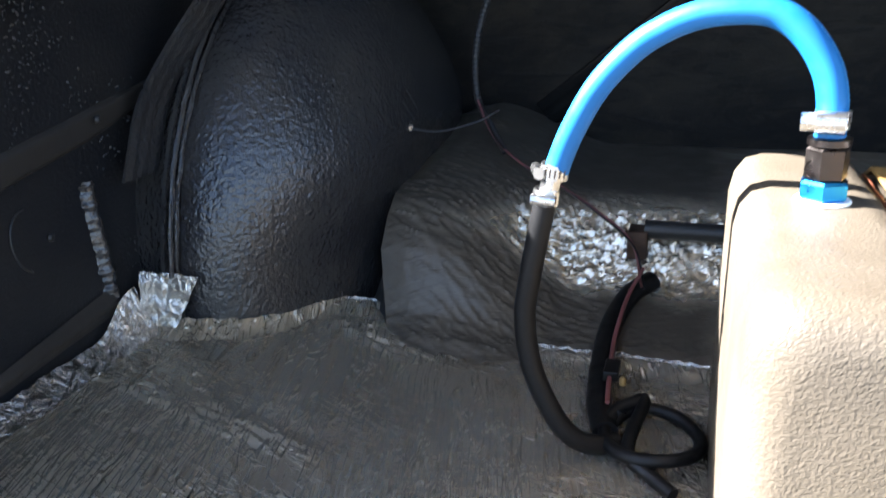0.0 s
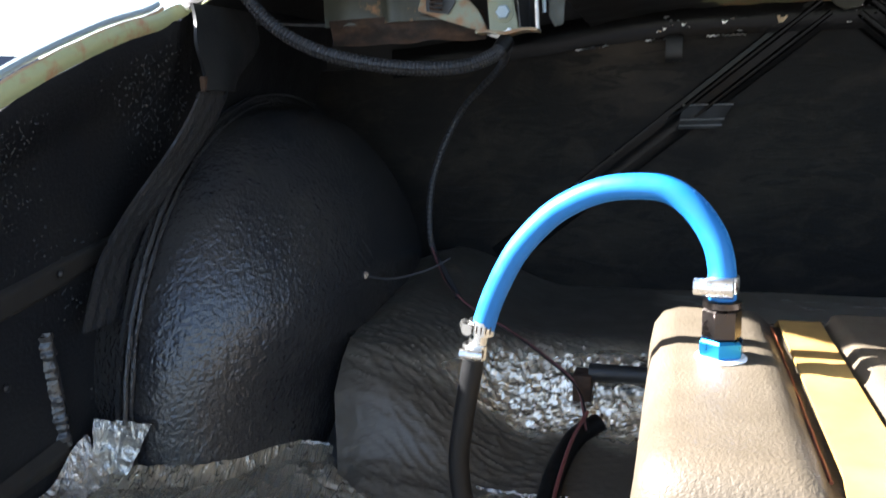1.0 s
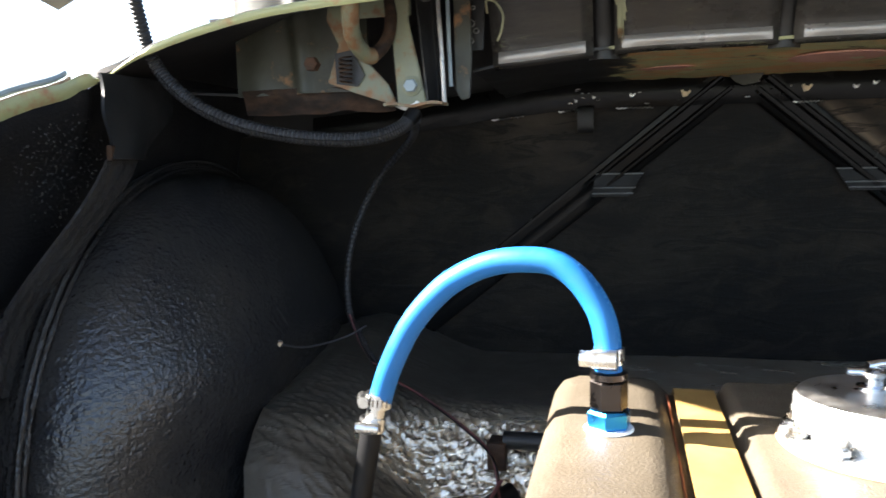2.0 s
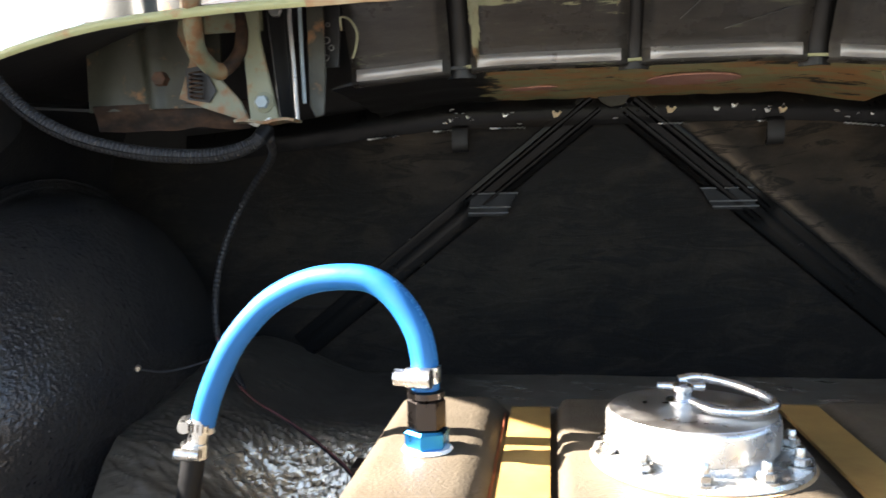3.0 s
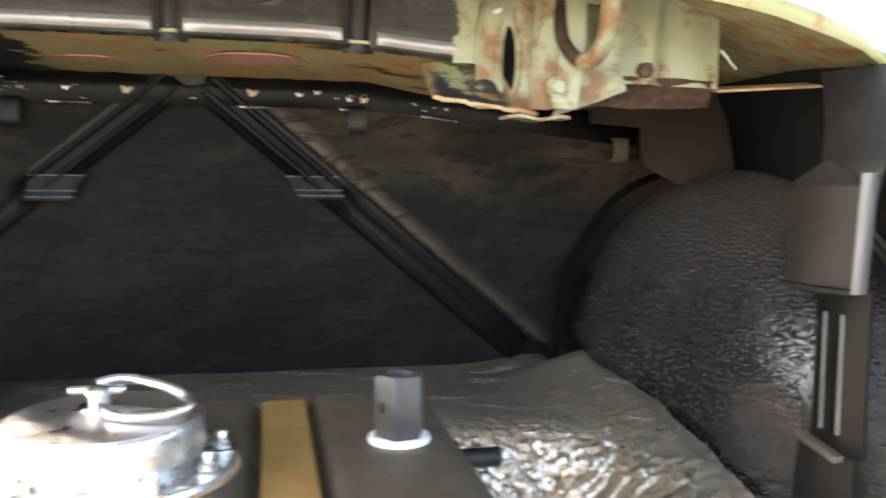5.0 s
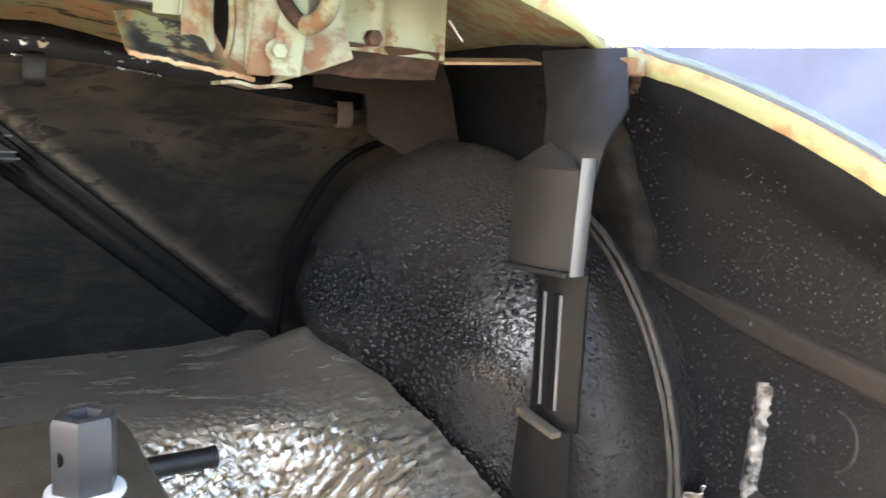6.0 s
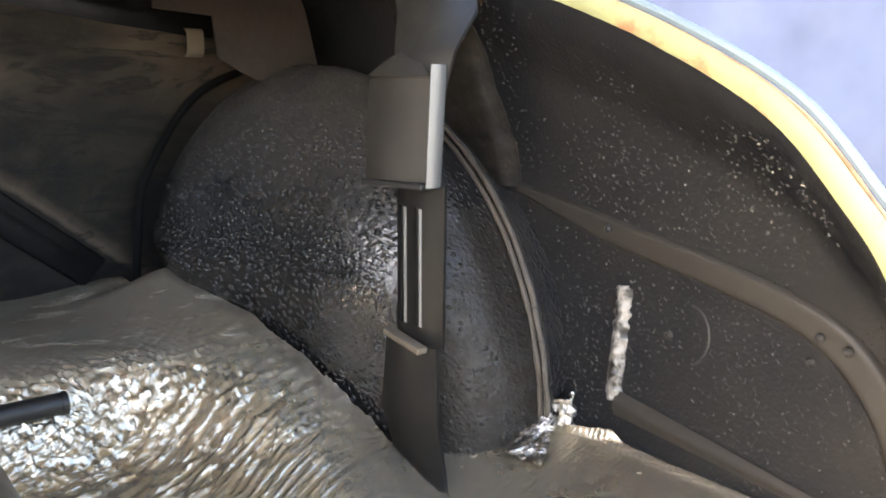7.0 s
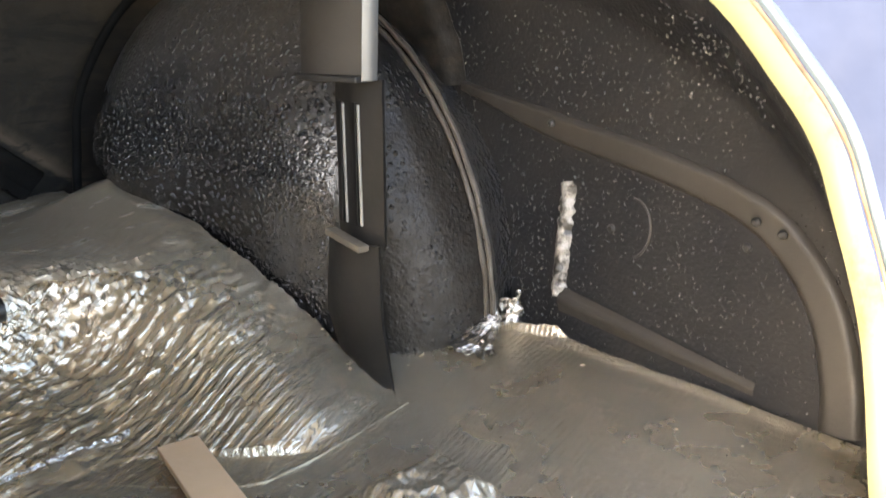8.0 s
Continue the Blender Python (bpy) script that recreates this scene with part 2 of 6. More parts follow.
def mat_shelf_underside():
    """Green primer with rust and brushed black overspray."""
    m = Mat("rusty_green_sheet_with_black_overspray", 0.5)
    base = m.mix(m.ramp(m.noise(18, 6, 0.65, m.mapped((1, 2, 2))), [(0.44, 0.0), (0.58, 1.0)]), (0.34, 0.34, 0.17), (0.46, 0.24, 0.10))
    base = m.mix(m.ramp(m.noise(50, 4), [(0.6, 0.0), (0.7, 0.6)]), base, (0.16, 0.07, 0.035))
    spray = m.ramp(m.noise(13, 6, 0.65, m.mapped((1, 2, 2))), [(0.62, 0.0), (0.64, 1.0)])
    left = m.ramp(m.line(-1, 0, 0, -0.275, 0.16, 22), [(0.0, 0.0), (0.006, 1.0)])
    m.color(m.mix(m.mix(1.0, spray, left, "LIGHTEN"), base, (0.012, 0.012, 0.012)))
    m.bump(m.noise(80, 4), 0.001, 0.6)
    return m.m


def mat_blotched():
    """Old green paint with rust and wide black brush marks."""
    m = Mat("green_paint_with_black_brush_marks", 0.5)
    old = m.mix(m.ramp(m.noise(24, 6, 0.65), [(0.48, 0.0), (0.60, 1.0)]), (0.17, 0.18, 0.095), (0.19, 0.098, 0.042))
    mark = m.noise(30, 5, 0.6, m.mapped((0.7, 1, 1.8), (0, -20, 0)))
    inner = m.math("MULTIPLY", m.ramp(m.line(1, 0, 0, 0.690, 0.02, 40), [(0.0, 0.0), (0.01, 1.0)]), m.ramp(m.line(-1, 0, 0, -0.768, 0.02, 40), [(0.0, 0.0), (0.01, 1.0)]))
    m.color(m.mix(m.math("MULTIPLY", inner, m.ramp(mark, [(0.46, 0.0), (0.50, 1.0)])), old, (0.014, 0.014, 0.013)))
    m.bump(m.noise(80, 4), 0.001, 0.6)
    return m.m


def mat_brushed_black():
    """Black paint brushed over green, which stays bare in a ragged margin along the top."""
    m = Mat("brushed_gloss_black_paint", 0.3, spec=0.3)
    streak = m.noise(9, 6, 0.7, m.mapped((1.2, 6, 6)))
    col = m.ramp(streak, [(0.3, (0.024, 0.0228, 0.0212)), (0.60, (0.046, 0.0425, 0.0380)), (0.74, (0.15, 0.16, 0.095))])
    drag = m.math("MULTIPLY", m.math("SUBTRACT", m.noise(30, 6, 0.75, m.mapped((0.35, 1, 3.2))), 0.5), 0.09)
    bay = m.math("MULTIPLY", m.ramp(m.line(1, 0, 0, 0.262), [(0.0, 0.0), (0.002, 1.0)]), m.ramp(m.line(-1, 0, 0, -0.434), [(0.0, 0.0), (0.004, 1.0)]))
    top = m.math("MULTIPLY", bay, m.ramp(m.math("ADD", m.line(0, 0, 1, 0.662), drag), [(0.0, 0.0), (0.004, 1.0)]))
    end = m.ramp(m.math("ADD", m.line(1, 0, 0.25, 0.8755), m.math("MULTIPLY", drag, 0.5)), [(0.0, 0.0), (0.003, 1.0)])
    bare = m.mix(1.0, top, end, "LIGHTEN")
    m.color(m.mix(bare, col, m.mix(m.noise(60, 4), (0.26, 0.28, 0.16), (0.36, 0.36, 0.22))))
    m.rough(m.ramp(m.noise(10, 7, 0.7), [(0.3, 0.18), (0.7, 0.4)]))
    m.bump(m.noise(30, 6, 0.7, m.mapped((1, 8, 8))), 0.0012, 0.5)
    return m.m


def mat_rim():
    m = Mat("yellow_green_rim_paint", 0.5)
    n1 = m.noise(22, 6, 0.65)
    paint = m.mix(m.noise(6, 3), (0.36, 0.345, 0.150), (0.32, 0.345, 0.19))
    m.color(m.mix(m.ramp(n1, [(0.54, 0.0), (0.66, 1.0)]), paint, (0.36, 0.19, 0.09)))
    m.rough(m.ramp(n1, [(0.4, 0.4), (0.7, 0.8)]))
    m.bump(n1, 0.0015, 0.6)
    return m.m


def mat_tan_rust():
    m = Mat("tan_surface_rust", 0.7)
    n1 = m.noise(26, 6, 0.6)
    m.color(m.ramp(n1, [(0.3, (0.20, 0.10, 0.05)), (0.5, (0.40, 0.25, 0.13)), (0.7, (0.44, 0.36, 0.22))]))
    m.bump(m.noise(90, 5), 0.0012, 0.7)
    return m.m


def mat_rust(name, dark, mid, light):
    """Scaly rust with darker grime lying in streaks."""
    m = Mat(name, 0.8, spec=0.25)
    col = m.ramp(m.noise(34, 7, 0.68, m.mapped((1, 1, 1.8))), [(0.34, dark), (0.52, mid), (0.70, light)])
    grime = m.ramp(m.noise(12, 4, 0.6, m.mapped((1, 1, 2.6))), [(0.46, 0.0), (0.62, 0.75)])
    m.color(m.mix(grime, col, tuple(c * 0.7 for c in dark)))
    m.rough(m.ramp(m.noise(50, 4), [(0.3, 0.55), (0.7, 0.95)]))
    m.bump(m.noise(90, 5), 0.0018, 0.7)
    return m.m


def mat_tank():
    """Grained polyethylene with brown fuel and dirt stains."""
    m = Mat("weathered_beige_polyethylene", 0.5, spec=0.25)
    col = m.ramp(m.noise(9, 5, 0.6), [(0.3, (0.060, 0.0495, 0.035)), (0.7, (0.088, 0.0722, 0.051))])
    col = m.mix(m.ramp(m.noise(6, 6, 0.65, m.mapped((1, 1, 1.6))), [(0.48, 0.0), (0.70, 0.7)]), col, (0.050, 0.040, 0.028))
    col = m.mix(m.ramp(m.noise(330, 3), [(0.5, 0.0), (0.75, 0.5)]), col, (0.075, 0.061, 0.046))
    m.color(col)
    m.rough(m.ramp(m.noise(30, 4), [(0.3, 0.38), (0.7, 0.6)]))
    m.bump(m.noise(430, 2, 0.5), 0.0010, 0.55)
    m.bump(m.noise(700, 2, 0.5), 0.0006, 0.6)
    return m.m


def mat_strap():
    m = Mat("yellow_zinc_plated_strap", 0.5, 0.2)
    n1 = m.noise(20, 5, 0.6)
    m.color(m.ramp(n1, [(0.3, (0.22, 0.125, 0.038)), (0.6, (0.31, 0.195, 0.062)), (0.8, (0.36, 0.25, 0.10))]))
    m.bump(m.noise(140, 4), 0.0004, 0.5)
    return m.m


def mat_ridge_glint():
    """Broken pale streaks over black that paint the sky's glint on a ridge."""
    m = Mat("pale_ridge_glint", 0.4)
    n1 = m.noise(75, 5, 0.6, m.mapped((1, 1.6, 1)))
    m.color(m.ramp(n1, [(0.43, (0.012, 0.011, 0.010)), (0.50, (0.12, 0.11, 0.10)), (0.62, (0.26, 0.245, 0.225))]))
    m.bump(n1, 0.002, 0.7)
    return m.m


def mat_metal(name, color, rough, bump=0.0003):
    m = Mat(name, rough, 1.0, color)
    m.rough(m.ramp(m.noise(70, 4), [(0.3, rough * 0.7), (0.7, rough * 1.4)]))
    m.bump(m.noise(200, 3), bump, 0.5)
    return m.m


def mat_plain(name, color, rough, vary=0.25, bump=0.0004, scale=60, metal=0.0, spec=0.5):
    m = Mat(name, rough, metal, color, spec=spec)
    lo = tuple(c * (1 - vary) for c in color)
    hi = tuple(min(1, c * (1 + vary)) for c in color)
    m.color(m.mix(m.noise(scale * 0.4, 5), lo, hi))
    m.rough(m.ramp(m.noise(scale, 3), [(0.3, rough * 0.8), (0.7, min(1, rough * 1.25))]))
    m.bump(m.noise(scale * 4, 3), bump, 0.5)
    return m.m


PANEL, UNDERCOAT, UNDERCOAT_BROWNED, BLACK, BOARD = mat_panel(), mat_undercoat(), mat_undercoat(True), mat_black_paint(), mat_board()
FOIL, FOIL_R, FOIL_RAMP, CRINKLE = mat_foil(dull=0.02, angle=-14, fine=0.6, metal=0.72, fold=1.25, tone=0.70, lines=0.75), mat_foil("aluminium_foil_mat_b", 0.05, -100, 1.2, 0.78, 0.28, tone=0.80, lines=0.40), mat_foil("aluminium_foil_mat_c", 0.04, -105, 1.0, 0.82, 0.55, 0.20, True, 0.84, 0.8, 33), mat_crinkle()
# dimmer copies of the green paint, for the shaded left hinge
GREEN_SHADED, GREEN_RUST_SHADED = mat_green(0.45, 0.55, 40), mat_green(1.0, 0.5, 40)
GREEN, GREEN_RUST, SHELF, BRUSHED = mat_green(0.40, 0.95, 30), mat_green(0.95, 0.9, 30), mat_shelf_underside(), mat_brushed_black()
RIM, TAN = mat_rim(), mat_tan_rust()
TANK, STRAP = mat_tank(), mat_strap()
CAP_STEEL = mat_plain("satin_stainless_steel", (0.60, 0.59, 0.565), 0.26, 0.05, 0.0001, 70, 0.80)
POLISHED = mat_metal("mirror_polished_steel", (0.70, 0.68, 0.64), 0.34, 0.00005)
STEEL = mat_metal("polished_steel", (0.68, 0.68, 0.67), 0.24, 0.0001)
ZINC = mat_metal("bright_zinc", (0.55, 0.55, 0.53), 0.27)
DARK_METAL = mat_metal("black_anodised_aluminium", (0.07, 0.06, 0.055), 0.3)
BLUE_METAL = mat_metal("blue_anodised_aluminium", (0.03, 0.26, 0.62), 0.28)
BLUE_HOSE = mat_plain("blue_rubber_hose", (0.008, 0.100, 0.275), 0.46, 0.08, 0.0002, 80, 0.0, 0.28)
DUSTY = mat_plain("dusty_black_paint", (0.021, 0.0185, 0.016), 0.5, 0.35, 0.0006, 30, 0.0, 0.35)
LID_PAINT = mat_plain("old_olive_tan_paint", (0.21, 0.19, 0.145), 0.6, 0.25, 0.001, 8)
PALE_EDGE = mat_plain("pale_weathered_paint", (0.22, 0.27, 0.29), 0.5, 0.1)
# pale grey that paints the sky's sheen on the black edge strips
PALE_GREY = mat_plain("pale_grey_edge", (0.36, 0.35, 0.335), 0.32, 0.35, 0.0004, 40, 0.45)
# pale metal for scratches and for painted edge highlights
BRIGHT_EDGE = mat_plain("scuffed_and_highlit_pale_metal", (0.15, 0.15, 0.146), 0.35, 0.25, 0.0004, 50, 0.4)
GLOSS_BLACK = mat_plain("gloss_black_enamel", (0.004, 0.004, 0.004), 0.22, 0.3, 0.0006, 40, 0.0, 0.13)
SATIN = mat_plain("satin_black_chassis_paint", (0.0105, 0.0100, 0.0095), 0.42, 0.3, 0.0006, 40, 0.0, 0.22)
# dark green; on the left inner panel it also carries the shade
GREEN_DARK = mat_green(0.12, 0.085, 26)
RUBBER = mat_plain("black_rubber", (0.0035, 0.0035, 0.0036), 0.5, 0.3, 0.0003, 60, 0.0, 0.22)
LOOM = mat_plain("black_corrugated_plastic", (0.022, 0.022, 0.023), 0.55, 0.2, 0.0002, 60, 0.0, 0.3)
WHITE = mat_plain("white_plastic", (0.8, 0.8, 0.78), 0.4, 0.05)
PINK_WIRE = mat_plain("faded_red_wire", (0.13, 0.042, 0.040), 0.5, 0.2)
RUST = mat_rust("brown_rust", (0.012, 0.009, 0.007), (0.040, 0.021, 0.012), (0.075, 0.040, 0.020))
RUST_RED = mat_rust("red_brown_rust", (0.026, 0.017, 0.011), (0.070, 0.032, 0.016), (0.115, 0.068, 0.036))
# near-black standing in for shade in the board groove and vent port
SHADE_BLACK = mat_plain("painted_shade_black", (0.003, 0.003, 0.003), 0.9, 0.2, 0.0002, 40, 0.0, 0.1)
VENT_BLACK = mat_plain("grey_black_nylon", (0.040, 0.038, 0.037), 0.45, 0.2, 0.0002, 60)
GLINT_WHITE = mat_ridge_glint()
BACKING = mat_plain("cream_backing_paper", (0.30, 0.255, 0.165), 0.6, 0.25, 0.002, 30)
PILLAR_BROWN = mat_rust("brown_stained_black_primer", (0.006, 0.0055, 0.005), (0.014, 0.0115, 0.009), (0.030, 0.022, 0.015))
PALE_SEAM = mat_plain("pale_brown_seam", (0.085, 0.072, 0.058), 0.34, 0.75, 0.0012, 90, 0.15)
TAN_STEEL = mat_plain("dusty_tan_steel", (0.115, 0.095, 0.070), 0.5, 0.3, 0.0006, 70, 0.1)
GLOSS_TAR = mat_plain("glossy_black_tar", (0.016, 0.016, 0.017), 0.17, 0.2, 0.0001, 60, 0.0, 0.55)
CREAM = mat_plain("cream_daylight", (0.62, 0.50, 0.33), 0.7, 0.2)
PINK = mat_plain("faded_pink_fibre", (0.48, 0.25, 0.20), 0.8, 0.15, 0.001, 50)
WOOD = mat_plain("pale_wood", (0.62, 0.42, 0.25), 0.65, 0.15, 0.0006, 40)
PRINT = mat_plain("pale_blue_print", (0.05, 0.22, 0.48), 0.5, 0.1)
GROUND = mat_plain("worn_asphalt", (0.075, 0.073, 0.070), 0.9, 0.15, 0.004, 6)
BLUE_GREY = mat_plain("blue_grey_paint", (0.0105, 0.0135, 0.023), 0.9, 0.5, 0.001, 5, 0.0, 0.05)
DARK_BLUE = mat_plain("dark_blue_grey", (0.03, 0.04, 0.065), 0.6, 0.2, 0.001, 2)


# ---- mesh helpers ----
def thing(name, at, label, category, group="", kind=""):
    """An Empty at a thing's base, which parents its parts."""
    ob = new(name)
    ob.empty_display_size = 0.02
    ob.matrix_world = Matrix.Translation(at)
    return tagged(ob, label, category, group, kind)


def world_of(ob):
    m = Matrix.Translation(ob.location)
    return world_of(ob.parent) @ ob.matrix_parent_inverse @ m if ob.parent else m


def part(name, bm, material, parent=None, label="", smooth=True, angle=40):
    """Links a bmesh, made in world places, as one mesh object under a thing or a part."""
    me = bpy.data.meshes.new(name)
    bmesh.ops.recalc_face_normals(bm, faces=bm.faces[:])
    for f in bm.faces:
        f.smooth = smooth
    if smooth:
        for e in bm.edges:
            if len(e.link_faces) == 2 and e.calc_face_angle(0) > radians(angle):
                e.smooth = False
    bm.to_mesh(me)
    bm.free()
    me.materials.append(material)
    ob = new(name, me)
    if parent:
        ob.parent = parent
        ob.matrix_parent_inverse = world_of(parent).inverted()
    return tagged(ob, label)


def spline(pts, n=8):
    """Catmull-Rom points through pts."""
    p = [Vector(q) for q in pts]
    p = [2 * p[0] - p[1]] + p + [2 * p[-1] - p[-2]]
    out = []
    for i in range(1, len(p) - 2):
        for k in range(n):
            t = k / n
            a, b, c, d = p[i - 1], p[i], p[i + 1], p[i + 2]
            out.append(0.5 * (2 * b + (c - a) * t + (2 * a - 5 * b + 4 * c - d) * t * t + (3 * b - a - 3 * c + d) * t ** 3))
    return out + [p[-2]]


def tube(pts, r, sides=14, bm=None, ring=None, caps=True):
    """A tube along points; ring(i) scales the radius at each point."""
    bm = bm or bmesh.new()
    pts = [Vector(p) for p in pts]
    up = None
    rows = []
    for i, p in enumerate(pts):
        d = (pts[min(i + 1, len(pts) - 1)] - pts[max(i - 1, 0)]).normalized()
        if up is None:
            up = d.orthogonal().normalized()
        up = (up - d * up.dot(d)).normalized()
        side = d.cross(up)
        rr = r * (ring(i) if ring else 1)
        rows.append([bm.verts.new(p + rr * (math.cos(a) * up + math.sin(a) * side)) for a in (2 * math.pi * k / sides for k in range(sides))])
    for a, b in zip(rows, rows[1:]):
        for k in range(sides):
            bm.faces.new((a[k], a[(k + 1) % sides], b[(k + 1) % sides], b[k]))
    if caps:
        bm.faces.new(rows[0][::-1])
        bm.faces.new(rows[-1])
    return bm


def lathe(profile, at, sides=32, bm=None, turn=None):
    """A solid of revolution round z from (radius, z) points."""
    bm = bm or bmesh.new()
    m = Matrix.Translation(at) @ (turn or Matrix.Identity(4))
    rows = []
    for r, z in profile:
        rows.append([bm.verts.new(m @ Vector((r * math.cos(2 * math.pi * k / sides), r * math.sin(2 * math.pi * k / sides), z))) for k in range(sides)])
    for a, b in zip(rows, rows[1:]):
        for k in range(sides):
            bm.faces.new((a[k], a[(k + 1) % sides], b[(k + 1) % sides], b[k]))
    bm.faces.new(rows[0][::-1])
    bm.faces.new(rows[-1])
    return bm


def hexnut(at, r, h, bm=None, turn=None, bevel=0.12):
    e = r * bevel
    return lathe([(r - e, 0), (r, e), (r, h - e), (r - e, h)], at, 6, bm, turn)


def box(x0, x1, y0, y1, z0, z1, bm=None, bevel=0.0, turn=None):
    own = bmesh.new()
    bmesh.ops.create_cube(own, size=1)
    m = Matrix.Translation(((x0 + x1) / 2, (y0 + y1) / 2, (z0 + z1) / 2)) @ (turn or Matrix.Identity(4)) @ Matrix.Diagonal((x1 - x0, y1 - y0, z1 - z0, 1))
    bmesh.ops.transform(own, matrix=m, verts=own.verts[:])
    if bevel:
        bmesh.ops.bevel(own, geom=own.edges[:], offset=bevel, segments=3, profile=0.6, affect="EDGES")
    if bm is None:
        return own
    me = bpy.data.meshes.new("join")
    own.to_mesh(me)
    own.free()
    bm.from_mesh(me)
    bpy.data.meshes.remove(me)
    return bm


def sheet(f, nu, nv, thick=0.0, bm=None):
    """A grid of f(u, v), u and v from 0 to 1; thick makes it a slab along its normals."""
    bm = bm or bmesh.new()
    g = [[Vector(f(i / nu, j / nv)) for j in range(nv + 1)] for i in range(nu + 1)]
    vs = [[bm.verts.new(p) for p in row] for row in g]
    for i in range(nu):
        for j in range(nv):
            bm.faces.new((vs[i][j], vs[i + 1][j], vs[i + 1][j + 1], vs[i][j + 1]))
    if thick:
        low = []
        for i in range(nu + 1):
            row = []
            for j in range(nv + 1):
                du = g[min(i + 1, nu)][j] - g[max(i - 1, 0)][j]
                dv = g[i][min(j + 1, nv)] - g[i][max(j - 1, 0)]
                row.append(bm.verts.new(g[i][j] - thick * du.cross(dv).normalized()))
            low.append(row)
        for i in range(nu):
            for j in range(nv):
                bm.faces.new((low[i][j], low[i][j + 1], low[i + 1][j + 1], low[i + 1][j]))
        for i in range(nu):
            bm.faces.new((vs[i][0], low[i][0], low[i + 1][0], vs[i + 1][0]))
            bm.faces.new((vs[i][nv], vs[i + 1][nv], low[i + 1][nv], low[i][nv]))
        for j in range(nv):
            bm.faces.new((vs[0][j], vs[0][j + 1], low[0][j + 1], low[0][j]))
            bm.faces.new((vs[nu][j], low[nu][j], low[nu][j + 1], vs[nu][j + 1]))
    return bm


def plate(outline, thick, axis="x", at=0.0, bm=None, bevel=0.0):
    """A flat plate with a given outline: axis x takes (y, z) points, y takes (x, z), z takes (x, y)."""
    own = bmesh.new()
    put = {"x": lambda a, b: (at, a, b), "y": lambda a, b: (a, at, b), "z": lambda a, b: (a, b, at)}[axis]
    f = own.faces.new([own.verts.new(put(a, b)) for a, b in outline])
    ex = bmesh.ops.extrude_face_region(own, geom=[f])
    d = {"x": (thick, 0, 0), "y": (0, thick, 0), "z": (0, 0, thick)}[axis]
    bmesh.ops.translate(own, vec=d, verts=[v for v in ex["geom"] if isinstance(v, bmesh.types.BMVert)])
    if bevel:
        bmesh.ops.bevel(own, geom=own.edges[:], offset=bevel, segments=2, affect="EDGES")
    if bm is None:
        return own
    me = bpy.data.meshes.new("join")
    own.to_mesh(me)
    own.free()
    bm.from_mesh(me)
    bpy.data.meshes.remove(me)
    return bm


def lerp_table(table, x):
    """Smoothly read a table of (x, y) rows."""
    if x <= table[0][0]:
        return table[0][1]
    for (a, p), (b, q) in zip(table, table[1:]):
        if x <= b:
            return p + (q - p) * (x - a) / (b - a)
    return table[-1][1]


def smooth01(t):
    t = max(0.0, min(1.0, t))
    return t * t * (3 - 2 * t)


def crumple(x, y, size, amp, octaves=3):
    """Folded foil relief."""
    v = 0.0
    for k in range(octaves):
        s = size / (1.9 ** k)
        v += amp / (1.7 ** k) * (1 - 2 * abs(noise.noise(Vector((x / s, y / s, 3.7 * k)))))
    return v


def crease(a, b, la, lb, seed):
    """Thin ridge lines, la apart and lb long; a runs across them."""
    n = noise.noise(Vector((a / la, b / lb, seed)))
    m = noise.noise(Vector((a / la * 1.7, b / lb * 1.4, seed + 9.1)))
    return max(0.0, 1 - abs(n) * 3.2) ** 1.5 + 0.6 * max(0.0, 1 - abs(m) * 3.2) ** 1.5


# ---- outside ----
def build_outside():
    part("ground", sheet(lambda u, v: (-60 + 120 * u, -60 + 120 * v, -0.55), 8, 8), GROUND, smooth=False)
    tagged(bpy.data.objects["ground"], "worn grey sunlit asphalt driveway round the car", "ground", kind="structure")

    # plain stand-in for a smooth blue-grey shape of unknown kind
    def right_backdrop(u, v):
        a = radians(-20 + 110 * u)
        return (C + 3.6 * math.cos(a), 0.2 + 3.6 * math.sin(a), -0.55 + 1.42 * v)
    part("backdrop", sheet(right_backdrop, 24, 2, 0.1), BLUE_GREY)
    tagged(bpy.data.objects["backdrop"], "plain blue-grey backdrop standing in for an unclear shape beside the car", "wall", kind="structure")

    # rounded stand-in for a dark distant shape
    def far_left(u, v):
        a = radians(128 + 14 * u)
        return (C + 14 * math.cos(a), 14 * math.sin(a), 0.2 + 1.15 * v * math.sin(math.pi * u) ** 0.4)
    part("backdrop_far", sheet(far_left, 20, 3, 0.2), DARK_BLUE)
    tagged(bpy.data.objects["backdrop_far"], "dark blue distant rounded shape beyond the driveway", "distance", kind="structure")


build_outside()


# ---- trunk shell ----
RIM_YZ = [(0.234, 0.109), (0.255, 0.219), (0.285, 0.301), (0.303, 0.341), (0.333, 0.379), (0.396, 0.441), (0.503, 0.497), (0.617, 0.540), (0.69, 0.560), (0.72, 0.572)]
FRONT_Y = [(0.0, 0.706), (0.12, 0.702), (0.25, 0.695), (0.40, 0.692), (0.52, 0.700), (0.64, 0.722), (0.70, 0.735)]
FRONT_Z = [(0.0, 0.644), (0.12, 0.643), (0.25, 0.640), (0.40, 0.634), (0.52, 0.625), (0.64, 0.603), (0.70, 0.583)]
SIDE_H = [(0.04, 0.775), (0.15, 0.79), (0.26, 0.80), (0.4, 0.785), (0.5, 0.755), (0.6, 0.72)]
EDGE_Y = [(0.20, 0.715), (0.45, 0.73), (0.58, 0.765), (0.68, 0.70), (0.75, 0.635), (0.79, 0.57)]


def at_h(h, side):
    return C + side * h


